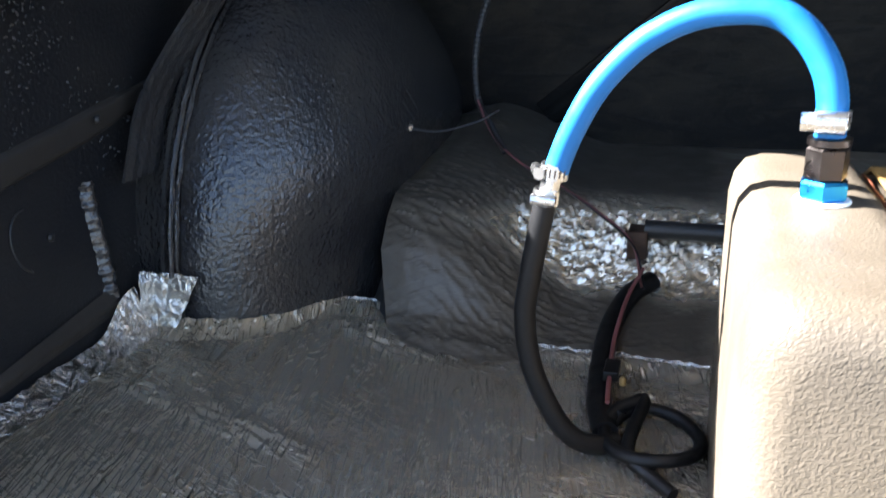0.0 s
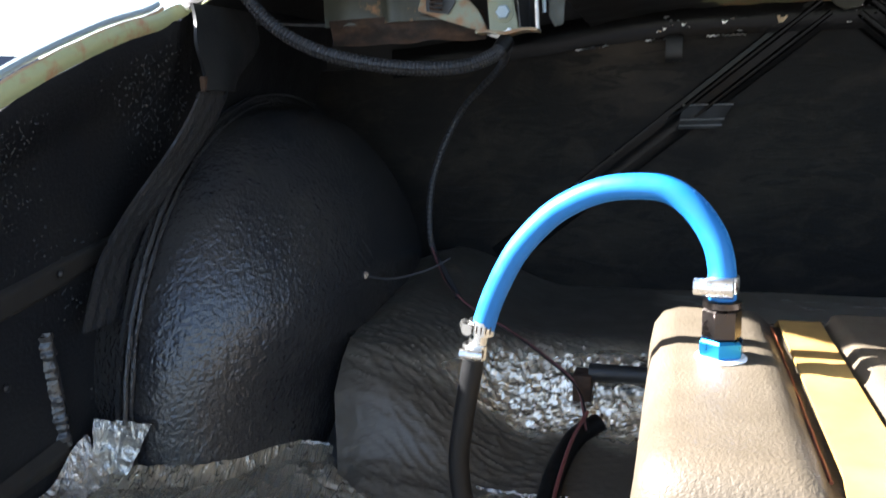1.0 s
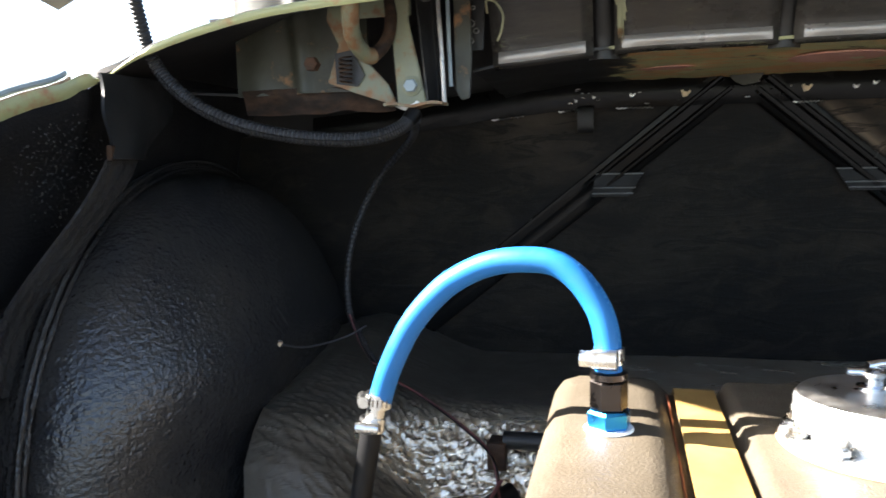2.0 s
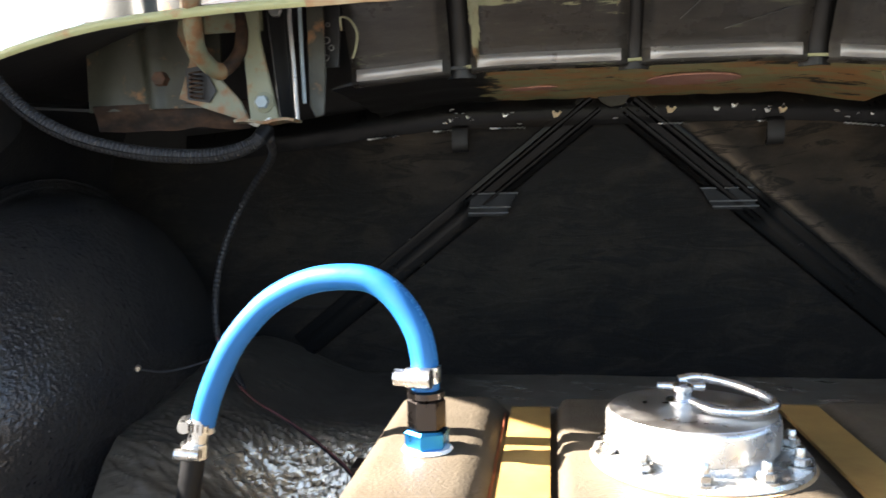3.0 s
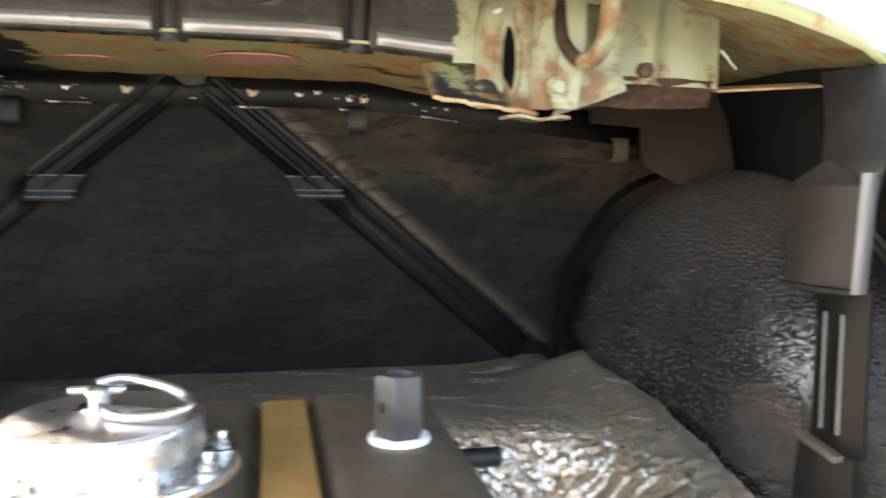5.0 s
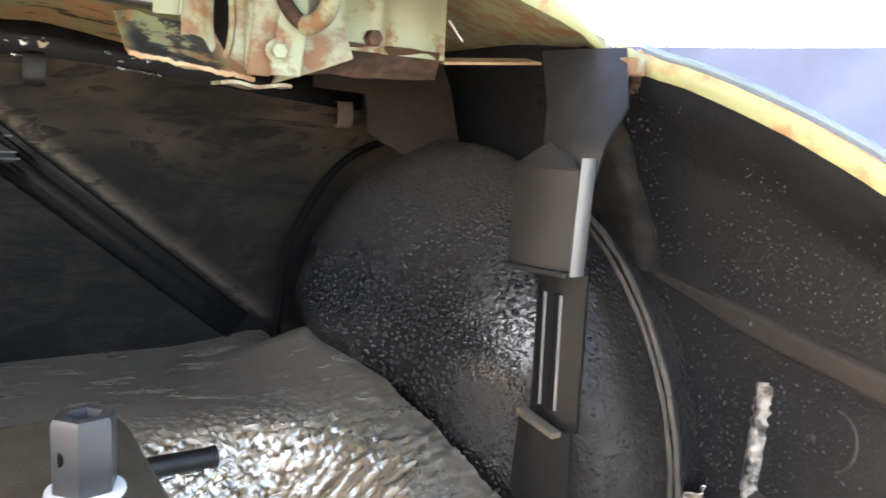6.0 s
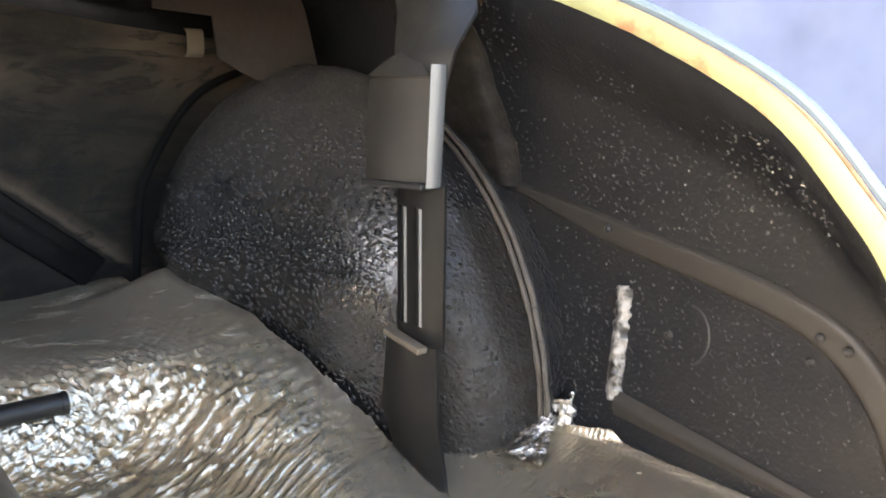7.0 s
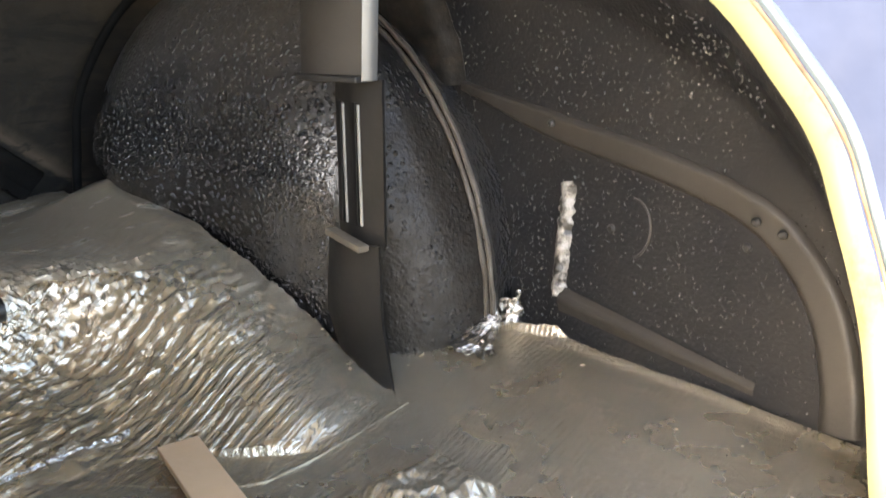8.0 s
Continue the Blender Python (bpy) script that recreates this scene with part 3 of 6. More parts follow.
def rim_z(y):
    return lerp_table(RIM_YZ, y)


def floor_z(h):
    return 0.055 + 0.045 * smooth01((h - 0.45) / 0.33)


STEP = [(0.0, 0.0), (0.13, 0.040), (0.155, 0.062), (0.185, 0.100), (0.205, 0.117), (0.235, 0.125), (0.30, 0.127), (0.50, 0.129)]


SHOULDER = [(0.70, 0.0), (0.732, 0.014), (0.75, 0.048), (0.77, 0.083), (0.82, 0.122), (0.93, 0.150), (1.02, 0.164), (1.10, 0.176), (1.19, 0.178)]


def ramp_z(x, y):
    """The step up to the seat board: a steep face in the middle that fades to an even slope at the sides."""
    h = abs(x - C)
    out = smooth01((h - 0.36) / 0.18)
    start = 0.705 - (0.105 if x > C else 0.03) * out
    low = floor_z(h) * (1 - out) + 0.066 * out
    t = max(0.0, y - start)
    wob = 0.012 * noise.noise(Vector((x * 6, 0, 5)))
    mid = sum(lerp_table(STEP, max(0.0, t + wob + k * 0.008)) for k in (-1, 0, 1)) / 3
    top = 0.166
    even = min(0.385 * t, top)
    if x < C:
        even = (lerp_table(SHOULDER, y - 0.012) + 2 * lerp_table(SHOULDER, y) + lerp_table(SHOULDER, y + 0.012)) / 4
    gap = top - 0.385 * t
    if gap < 0.04 and x > C:
        even = top - 0.02 * math.exp(min(0.0, gap - 0.04) / 0.04) - 0.02 * max(0.0, gap) / 0.04
    if x > C:
        even -= 0.030 * smooth01((y - 1.065) / 0.07)
    z = low + mid * (1 - out) + even * out
    return z if t > 0 else floor_z(h)


def ramp_edge(y, side):
    """Half width of the ramp."""
    if side < 0:
        return lerp_table([(0.66, 0.545), (0.71, 0.555), (0.735, 0.565), (0.77, 0.582), (0.85, 0.586), (1.00, 0.584), (1.10, 0.580), (1.17, 0.565)], y)
    return lerp_table([(0.59, 0.607), (0.74, 0.602), (0.85, 0.586), (0.97, 0.552), (1.06, 0.522), (1.10, 0.51), (1.17, 0.50)], y)


def ground_z(x, y):
    h = abs(x - C)
    k = 1 - smooth01((h - ramp_edge(y, 1 if x > C else -1) + 0.012) / 0.03)
    return floor_z(h) * (1 - k) + ramp_z(x, y) * k


def side_h(y, z):
    base = lerp_table(SIDE_H, z)
    if y < 0.76:
        k = smooth01((rim_z(y) - z) / 0.09)
        k = max(k, smooth01((y - 0.72) / 0.04))
        base = 0.716 + (base - 0.716) * k
    return base


def build_shell():
    part("floor", sheet(lambda u, v: (C - 0.80 + 1.6 * u, 0.16 + 1.07 * v, ground_z(C - 0.80 + 1.6 * u, 0.16 + 1.07 * v) - 0.006), 110, 70, 0.004), BLACK)
    tagged(bpy.data.objects["floor"], "black painted steel trunk floor with a raised ramp", "floor", kind="structure")
    for side, name in ((-1, "wall_left"), (1, "wall_right")):
        def skin(u, v, side=side):
            y = 0.236 + 0.99 * u
            top = rim_z(y) if y < 0.72 else 0.572 + 0.035 * smooth01((y - 0.72) / 0.1)
            z = 0.03 + (top - 0.03) * v
            return (at_h(side_h(y, z), side), y, z)
        part(name, sheet(skin, 90, 50, -0.004 * side), PANEL)
        tagged(bpy.data.objects[name], "black undercoated inner quarter panel of the trunk", "wall", kind="structure")
    part("wall_rear", sheet(lambda u, v: (C - 0.80 + 1.6 * u, 0.20 + 0.034 * v, -0.05 + 0.15 * v), 20, 4, 0.01), BLACK)
    tagged(bpy.data.objects["wall_rear"], "black painted low tail panel of the trunk", "wall", kind="structure")

    # board behind the seat
    def board(u, v):
        x, z = C - 0.80 + 1.6 * u, 0.12 + 0.44 * v
        lean = 0.09 * (1 - v)
        return (x, 1.138 + lean * 0.7 + 0.002 * noise.noise(Vector((x * 8, z * 8, 0))), z - 0.028 * smooth01((abs(x - C) - 0.18) / 0.5) * v)
    part("wall_front", sheet(board, 60, 24, 0.012), BOARD)
    tagged(bpy.data.objects["wall_front"], "black painted board behind the rear seat with brown patches", "wall", kind="structure")

    # unseen panel added to stop light leaking in behind the board
    part("wall_leak_lower", box(C - 0.80, C + 0.80, 1.225, 1.24, -0.02, 0.72), BLACK)
    tagged(bpy.data.objects["wall_leak_lower"], "unseen black panel added behind the board to block stray light", "wall", kind="structure")

    # shelf above: dark ceiling, rusty underside, ribbed riser
    # added panel that closes off the sky through the hinge gaps
    part("wall_leak_upper", box(C - 0.80, C + 0.80, 1.154, 1.168, 0.50, 0.72), BLACK)
    tagged(bpy.data.objects["wall_leak_upper"], "black panel added above the seat board to block the sky", "wall", kind="structure")
    def deck(u, v):
        h = abs(2 * u - 1) * (0.708 + 0.075 * smooth01(v / 0.15))
        y0, z0 = lerp_table(FRONT_Y, h) + 0.004, lerp_table(FRONT_Z, h) + 0.012
        z1 = 0.712 - 0.105 * smooth01((h - 0.38) / 0.36)
        return (C + math.copysign(h, u - 0.5), y0 + (1.23 - y0) * v, z0 + (z1 - z0) * smooth01(v / 0.4))
    part("ceiling", sheet(deck, 60, 16, 0.006), mat_deck())
    tagged(bpy.data.objects["ceiling"], "rusty green painted sheet under the rear deck", "ceiling", kind="structure")


def build_shelf():
    shelf = thing("package_shelf", (C, 0.86, 0.60), "rusty green package shelf underside with black ribbed riser", "car panel", kind="structure")

    def under(u, v):
        x = C - 0.325 + 0.65 * u
        y = 0.862 + 0.264 * v
        n = 0.003 * noise.noise(Vector((x * 25, y * 25, 1)))
        return (x, y, 0.606 - 0.010 * v - 0.018 * smooth01((abs(x - C) - 0.2) / 0.15) + n)
    part("underside", sheet(under, 60, 24, 0.003), SHELF, shelf)

    bays = [(-0.302, -0.192), (-0.170, -0.004), (0.010, 0.176), (0.196, 0.302)]
    for a, b in bays:
        def bay(u, v, a=a, b=b):
            h = a + (b - a) * u
            e = min(u, 1 - u) * (b - a)
            if v < 0.2:                        # rolled foot
                k = v / 0.2
                y, z = 0.866 - 0.014 * math.sin(k * 1.57), 0.599 + 0.004 * (1 - math.cos(k * 1.57))
            elif v < 0.5:                      # upright strip
                k = (v - 0.2) / 0.3
                y, z = 0.852, 0.603 + 0.0135 * k
            else:
                k = (v - 0.5) / 0.5
                y, z = 0.852 - 0.050 * k, 0.6165 + 0.085 * k
            y += 0.010 * (1 - smooth01(e / 0.012))
            return (C + h, y, z - 0.012 * smooth01((abs(h) - 0.12) / 0.2))
        panel = part("ribbed_panel", sheet(bay, 24, 24, 0.002), BRUSHED, shelf)

        # sky reflection in the gloss black, put into the strip's colour
        def strip(u, v, a=a, b=b):
            h = a + 0.008 + (b - a - 0.016) * u
            return (C + h, 0.8512 - 0.0034 * math.sin(math.pi * v) * min(1.0, 14 * u, 14 * (1 - u)), 0.6035 + 0.0125 * v - 0.012 * smooth01((abs(h) - 0.12) / 0.2))
        part("edge_strip", sheet(strip, 20, 8), PALE_GREY, panel, "pale grey edge strip, coloured for its sky sheen")
    for h in (-0.181, 0.003, 0.186):
        def groove(u, v, h=h):
            a = u * 2 - 1
            y = 0.874 - 0.010 * (1 - abs(a) ** 2) - 0.05 * max(0.0, v - 0.18)
            return (C + h + 0.016 * a, y, 0.596 + 0.105 * v - 0.012 * smooth01((abs(h) - 0.12) / 0.2))
        part("rib", sheet(groove, 8, 10, 0.002), BLACK, shelf)
    # oval openings with the pink pad showing
    for name, hx, y, rx, ry in (("speaker_opening", 0.082, 0.985, 0.055, 0.050), ("speaker_opening", -0.100, 1.035, 0.052, 0.030)):
        bm = bmesh.new()
        lathe([(1.0, 0), (1.0, 0.4), (0.9, 0.8)], (0, 0, 0), 32, bm)
        bmesh.ops.transform(bm, matrix=Matrix.Translation((C + hx, y, 0.5965)) @ Matrix.Diagonal((rx, ry, 0.004, 1)), verts=bm.verts[:])
        part(name, bm, PINK, shelf, "faded pink pad showing through an oval cutout")
    # green blotches left bare of black paint
    for h, z, w, t in ((-0.163, 0.655, 0.005, 0.045), (-0.014, 0.682, 0.011, 0.022), (0.171, 0.685, 0.003, 0.014), (0.293, 0.650, 0.009, 0.045), (0.292, 0.690, 0.016, 0.014)):
        def blot(u, v, h=h, z=z, w=w, t=t):
            a = 2 * math.pi * u
            r = v * (1 + 0.35 * noise.noise(Vector((3 * math.cos(a), 3 * math.sin(a), h * 9))) + 0.45 * noise.noise(Vector((11 * math.cos(a), 11 * math.sin(a), h * 90))))
            zz = min(z + t * r * math.sin(a), 0.700)
            return (C + h + w * r * math.cos(a), 0.8515 - 0.59 * max(0.0, zz - 0.6165) - 0.0016 * (1 - v) - 0.0008, zz - 0.012 * smooth01((abs(h) - 0.12) / 0.2))
        part("bare_patch", sheet(blot, 64, 3), GREEN, shelf, "patch of bare pale green paint")
    for a, b, za, zb in ((0.045, 0.075, 0.640, 0.666), (0.090, 0.150, 0.630, 0.646), (0.10, 0.115, 0.660, 0.672)):
        part("scratch", tube([(C + a, 0.8505 - 0.59 * (za - 0.6165), za), (C + b, 0.8505 - 0.59 * (zb - 0.6165), zb)], 0.0005, 5), BRIGHT_EDGE, shelf, "thin bright scratch")

    rail = thing("cross_rail", (C, 1.10, 0.57), "black cross rail with holes along the top of the seat board", "car panel", kind="structure")

    def face(u, v):
        x = C - 0.62 + 1.24 * u
        d = 0.042 * smooth01((abs(x - C) - 0.18) / 0.5)
        return (x, 1.125 - 0.004 * math.sin(v * 3.1), 0.556 + 0.042 * v - d + 0.0015 * noise.noise(Vector((x * 30, v, 0))) * (1 - v))
    part("rail_face", sheet(face, 80, 6, 0.006), GLOSS_BLACK, rail)
    # cream and zinc chips stand in for daylight through the holes
    for h, z, r in ((-0.077, 0.573, 0.006), (0.077, 0.574, 0.006), (-0.148, 0.573, 0.004), (0.137, 0.573, 0.004), (0.16, 0.577, 0.004), (-0.20, 0.572, 0.003), (0.203, 0.569, 0.004), (0.222, 0.569, 0.005), (-0.225, 0.568, 0.003), (0.335, 0.560, 0.003)):
        bm = bmesh.new()
        for k in range(3):
            box(C + h - r * 0.9 + k * r * 0.55, C + h - r * 0.25 + k * r * 0.5, 1.118, 1.1215, z - r * (0.9 - 0.5 * (k % 2)), z + r * (0.3 + 0.4 * ((k + 1) % 2)), bm, 0.0008, Euler((0, 0.5 * k - 0.3, 0)).to_matrix().to_4x4())
        part("hole_daylight", bm, CREAM if r > 0.0045 else ZINC, rail, "bright chips painted for daylight through a hole")
    rng = random.Random(5)
    for k in range(26):
        h = rng.choice((-0.215, -0.215, -0.15, 0.03, 0.20, 0.30)) + rng.uniform(-0.03, 0.03)
        z = rng.uniform(0.560, 0.584) - 0.042 * smooth01((abs(h) - 0.18) / 0.5)
        w = rng.uniform(0.0008, 0.003)
        part("sealer_fleck", tube([(C + h - w, 1.1195, z), (C + h, 1.1185, z + rng.uniform(-0.001, 0.002)), (C + h + w, 1.1195, z + rng.uniform(-0.001, 0.001))], rng.uniform(0.0005, 0.001), 6), ZINC, rail)
    # sealer beads under the rail, zinc-bright to paint their dashed glints
    for a, b in ((-0.345, -0.30), (-0.25, -0.21), (-0.17, -0.12), (0.06, 0.10), (0.19, 0.225), (0.30, 0.35)):
        pts = [(C + a + (b - a) * k / 24, 1.120, 0.555 - 0.042 * smooth01((abs(a + (b - a) * k / 24) - 0.18) / 0.5) + 0.0012 * math.sin(k * 2.1)) for k in range(25)]
        part("sealer_bead", tube(pts, 0.0009, 6), ZINC, rail, "bead of sealer, bright zinc for its glints")


def build_clip(h, z, label):
    x = C + h
    clip = thing("hook_clip", (x, 1.123, z), label, "clip", "hook clips under the rail")
    pts = [(0, 1.126, z + 0.022), (0, 1.115, z + 0.020), (0, 1.112, z + 0.004), (0, 1.114, z - 0.008), (0, 1.121, z - 0.014), (0, 1.127, z - 0.010)]
    path = spline(pts, 5)

    def strip(u, v):
        i = min(int(u * (len(path) - 1)), len(path) - 2)
        k = u * (len(path) - 1) - i
        p = path[i].lerp(path[i + 1], k)
        return (x - 0.011 + 0.022 * v, p.y, p.z)
    part("hook", sheet(strip, 24, 4, 0.002), BLACK if abs(h) < 0.4 else TAN_STEEL, clip)


def build_v_brace():
    brace = thing("seat_brace", (C, 1.11, 0.24), "black stamped V-shaped brace across the seat board", "brace")

    def board_y(z):
        return 1.138 + 0.063 * (1 - (z - 0.12) / 0.44)
    for side in (-1, 1):
        top, foot = (Vector((0.410, 0, 0.585)), Vector((-0.036, 0, 0.232))) if side < 0 else (Vector((0.456, 0, 0.582)), Vector((0.900, 0, 0.210)))
        d = (foot - top).normalized()
        n = Vector((d.z, 0, -d.x)) * side
        prof = [(-0.022, 0.001), (-0.020, -0.007), (-0.014, -0.008), (-0.011, -0.0125), (-0.008, -0.0125), (-0.005, -0.007), (0.005, -0.007), (0.008, -0.0125), (0.011, -0.0125), (0.014, -0.008), (0.020, -0.007), (0.022, 0.001)]

        def strip(u, v, top=top, foot=foot, n=n):
            k = v * (len(prof) - 1)
            i = min(int(k), len(prof) - 2)
            w = prof[i][0] + (prof[i + 1][0] - prof[i][0]) * (k - i)
            dep = prof[i][1] + (prof[i + 1][1] - prof[i][1]) * (k - i)
            p = top.lerp(foot, u) + n * w
            flat = 1 - smooth01((u - 0.36) / 0.08)
            return (p.x, board_y(p.z) - 0.004 * flat - 0.001 + (max(dep, -0.0075) * (1 - flat) + dep * flat), p.z)
        part("leg", sheet(strip, 60, 22, 0.0015), GLOSS_BLACK, brace)
        # slotted plate at mid length
        outline = [(0.236, 0.4655), (0.303, 0.4655), (0.281, 0.4315), (0.229, 0.4315)] if side < 0 else [(0.553, 0.467), (0.624, 0.467), (0.628, 0.436), (0.572, 0.436)]
        mid = part("slotted_plate", plate(outline, 0.003, "y", board_y(0.447) - 0.0172, None, 0.001), RUBBER, brace)
        for k, (a, b) in ((0.04, (0.0, 0.0)), (0.62, (0.001, 0.002)), (0.86, (0.001, 0.004))):
            (xa, za), (xb, zb), (xc, zc), (xd, zd) = outline
            p = (xa + (xd - xa) * k + a, board_y(0.447) - 0.0184, za + (zd - za) * k)
            q = (xb + (xc - xb) * k + b, board_y(0.447) - 0.0184, zb + (zc - zb) * k)
            part("bead", tube([p, q], 0.0011, 8), BRIGHT_EDGE, mid, "pale raised bead")
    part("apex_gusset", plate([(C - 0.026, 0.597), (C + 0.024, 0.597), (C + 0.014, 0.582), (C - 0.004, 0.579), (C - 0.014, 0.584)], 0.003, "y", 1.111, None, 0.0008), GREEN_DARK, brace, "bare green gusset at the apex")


def build_rim(side, name):
    """Painted flange of the trunk opening along one side and to the middle of the front."""
    pts = [(0.716, y, z) for y, z in RIM_YZ] + [(0.700, 0.735, 0.583), (0.64, 0.722, 0.603), (0.52, 0.700, 0.625), (0.40, 0.692, 0.634), (0.25, 0.695, 0.640), (0.12, 0.702, 0.643), (0.0, 0.706, 0.644)]
    rim = thing(name, (at_h(0.716, side), 0.234, 0.109), "yellow-green painted flange of the trunk opening, rusty along the front", "trim", kind="structure")
    path = spline([(at_h(h, side), y, z) for h, y, z in pts], 6)
    n = len(path) - 1
    cut = 9 * 6 + 4
    turn = 82 if side < 0 else 85

    def flange(lo, hi, r0, r1, drop):
        def f(u, v):
            i = lo + u * (hi - lo)
            a = min(int(i), n - 1)
            p = path[a].lerp(path[a + 1], i - a)
            d = (path[min(a + 2, n)] - path[max(a - 1, 0)]).normalized()
            inward = Vector((-side, 0, 0)) if i < cut else Vector((0, -1, 0)).lerp(Vector((-side, 0, 0)), max(0.0, 1 - (i - cut) / 10))
            out = d.cross(inward) * side
            if out.z < -0.2 or (abs(out.z) <= 0.2 and out.y > 0):
                out = -out
            k = r0 + (r1 - r0) * v
            q = p + out * k + inward * (drop * math.sin(v * math.pi))
            w = 0.0008 * noise.noise(q * 60)
            return q + Vector((w, w, w))
        return f
    part("side_flange", sheet(flange(0, cut, -0.001, 0.0155, 0.003), 110, 8, 0.0025), RIM, rim)
    part("corner_flange", sheet(flange(cut, turn, 0.001 if side < 0 else -0.002, 0.010 if side < 0 else 0.013, 0.003), 70, 8, 0.0025), RIM, rim, "green painted corner of the flange")
    part("front_flange", sheet(flange(turn, n, 0.0005 if side < 0 else -0.004, 0.022, 0.006), 70, 8, 0.0025), TAN, rim, "tan rusted front flange")
    outer = [path[i] + Vector((side * 0.006, -0.017 + 0.010 * i / cut, 0.008 + 0.010 * i / cut)) for i in range(0, cut - 5)]
    part("rust_edge", tube([q + Vector((-side * 0.003, -0.001, -0.003)) for q in outer], 0.0022, 8, None, lambda i: 0.6 + 0.7 * abs(noise.noise(Vector((i * 0.7, side, 0))))), TAN, rim, "rusty line along the flange")
    part("outer_lip", tube([q + Vector((side * 0.003, -0.002, 0.002)) for q in outer], 0.0042, 8), PALE_EDGE, rim, "pale weathered outer lip")


def build_wheelhouse(side, name):
    """Half-dome over the wheel, with its welded seam flange."""
    house = thing(name, (at_h(0.72, side), 0.97, 0.09), "black undercoated inner wheel arch with a lumpy surface", "wheel arch", kind="structure")
    cy, cz, R, depth, h0 = (0.978, 0.120, 0.361, 0.190, 0.742) if side < 0 else (0.970, 0.112, 0.336, 0.190, 0.742)
    swell = 0.0 if side < 0 else 0.32
    ex = 2.05 if side < 0 else 2.5

    def dome(u, v):
        a = math.pi * (-0.10 + 1.20 * u)             # round the wheel
        b = v * math.pi / 2                          # from seam to crown
        r = R * math.cos(b) ** (2 / ex)
        y, z = cy - r * math.cos(a), cz + r * math.sin(a) * (1 + 0.40 * swell * smooth01(v / 0.15))
        inn = depth * math.sin(b) ** (2 / ex) * (0.80 + 0.20 * smooth01((z - 0.13) / 0.15) + swell * smooth01((z - 0.12) / 0.14) * smooth01((y - 0.86) / 0.20))
        n = 0.0016 * noise.noise(Vector((y * 45, z * 45, inn * 45))) + 0.004 * noise.noise(Vector((y * 7, z * 7, inn * 7 + 3 * side)))
        return (at_h(h0 - inn + n, side), y - n * math.cos(a), z + n * math.sin(a))
    part("dome", sheet(dome, 120, 60), UNDERCOAT if side < 0 else UNDERCOAT_BROWNED, house)
    if side > 0:
        # flange coloured black to paint the dark groove at the board
        loop = spline([(0.938, 1.135, 0.200), (0.943, 1.135, 0.250), (0.958, 1.135, 0.335), (1.023, 1.135, 0.435), (1.105, 1.135, 0.478), (1.210, 1.135, 0.503)], 10)
        part("rear_flange", tube(loop, 0.0055, 12), SHADE_BLACK, house, "rounded flange against the board, black for the groove's shade")
    # outer skirt and seam flange
    first = 0.035 if side < 0 else -0.02
    arc = [math.pi * (first + (0.73 - first) * k / 60) for k in range(61)]

    def flange(u, v):
        a = math.pi * (first + (0.73 - first) * u)
        r = R - 0.004 + 0.020 * v
        n = 0.0012 * noise.noise(Vector((u * 90, v * 3, side)))
        return (at_h(h0 + 0.004 + n, side), cy - r * math.cos(a), cz + r * math.sin(a))
    part("seam_flange", sheet(flange, 90, 4, 0.004), UNDERCOAT, house)
    for off in (0.004, 0.014):
        pts = [(at_h(h0 - 0.002 + 0.0015 * noise.noise(Vector((a * 40, off * 99, 0))), side), cy - (R + off) * math.cos(a), cz + (R + off) * math.sin(a)) for a in arc]
        part("seam_bead", tube(pts, 0.0032, 8, None, lambda i: 0.8 + 0.5 * abs(noise.noise(Vector((i * 0.9, off * 50, side))))), UNDERCOAT if side < 0 else PALE_SEAM, house)

    if side < 0:
        b, a0, a1 = 0.96, 1.02, 1.12

        def mark(u, v):
            a, bb = a0 + (a1 - a0) * u, b + 0.10 * v
            p = Vector(dome((a / math.pi + 0.10) / 1.20, bb / (math.pi / 2)))
            return p + Vector((0.0012, -0.0006, 0.0012))
        loop = [mark(u, v) for u, v in ((0, 0), (0.5, 0), (1, 0), (1, 0.5), (1, 1), (0.5, 1), (0, 1), (0, 0.5), (0, 0))]
        part("stamped_mark", tube(loop, 0.0010, 6), UNDERCOAT, house)

    def skirt(u, v):
        a = math.pi * (-0.06 + 1.0 * u)
        r = R + 0.002 - 0.01 * v
        return (at_h(h0 + 0.006 + 0.06 * v, side), cy - r * math.cos(a), cz + r * math.sin(a))
    part("outer_skirt", sheet(skirt, 60, 6), UNDERCOAT, house)


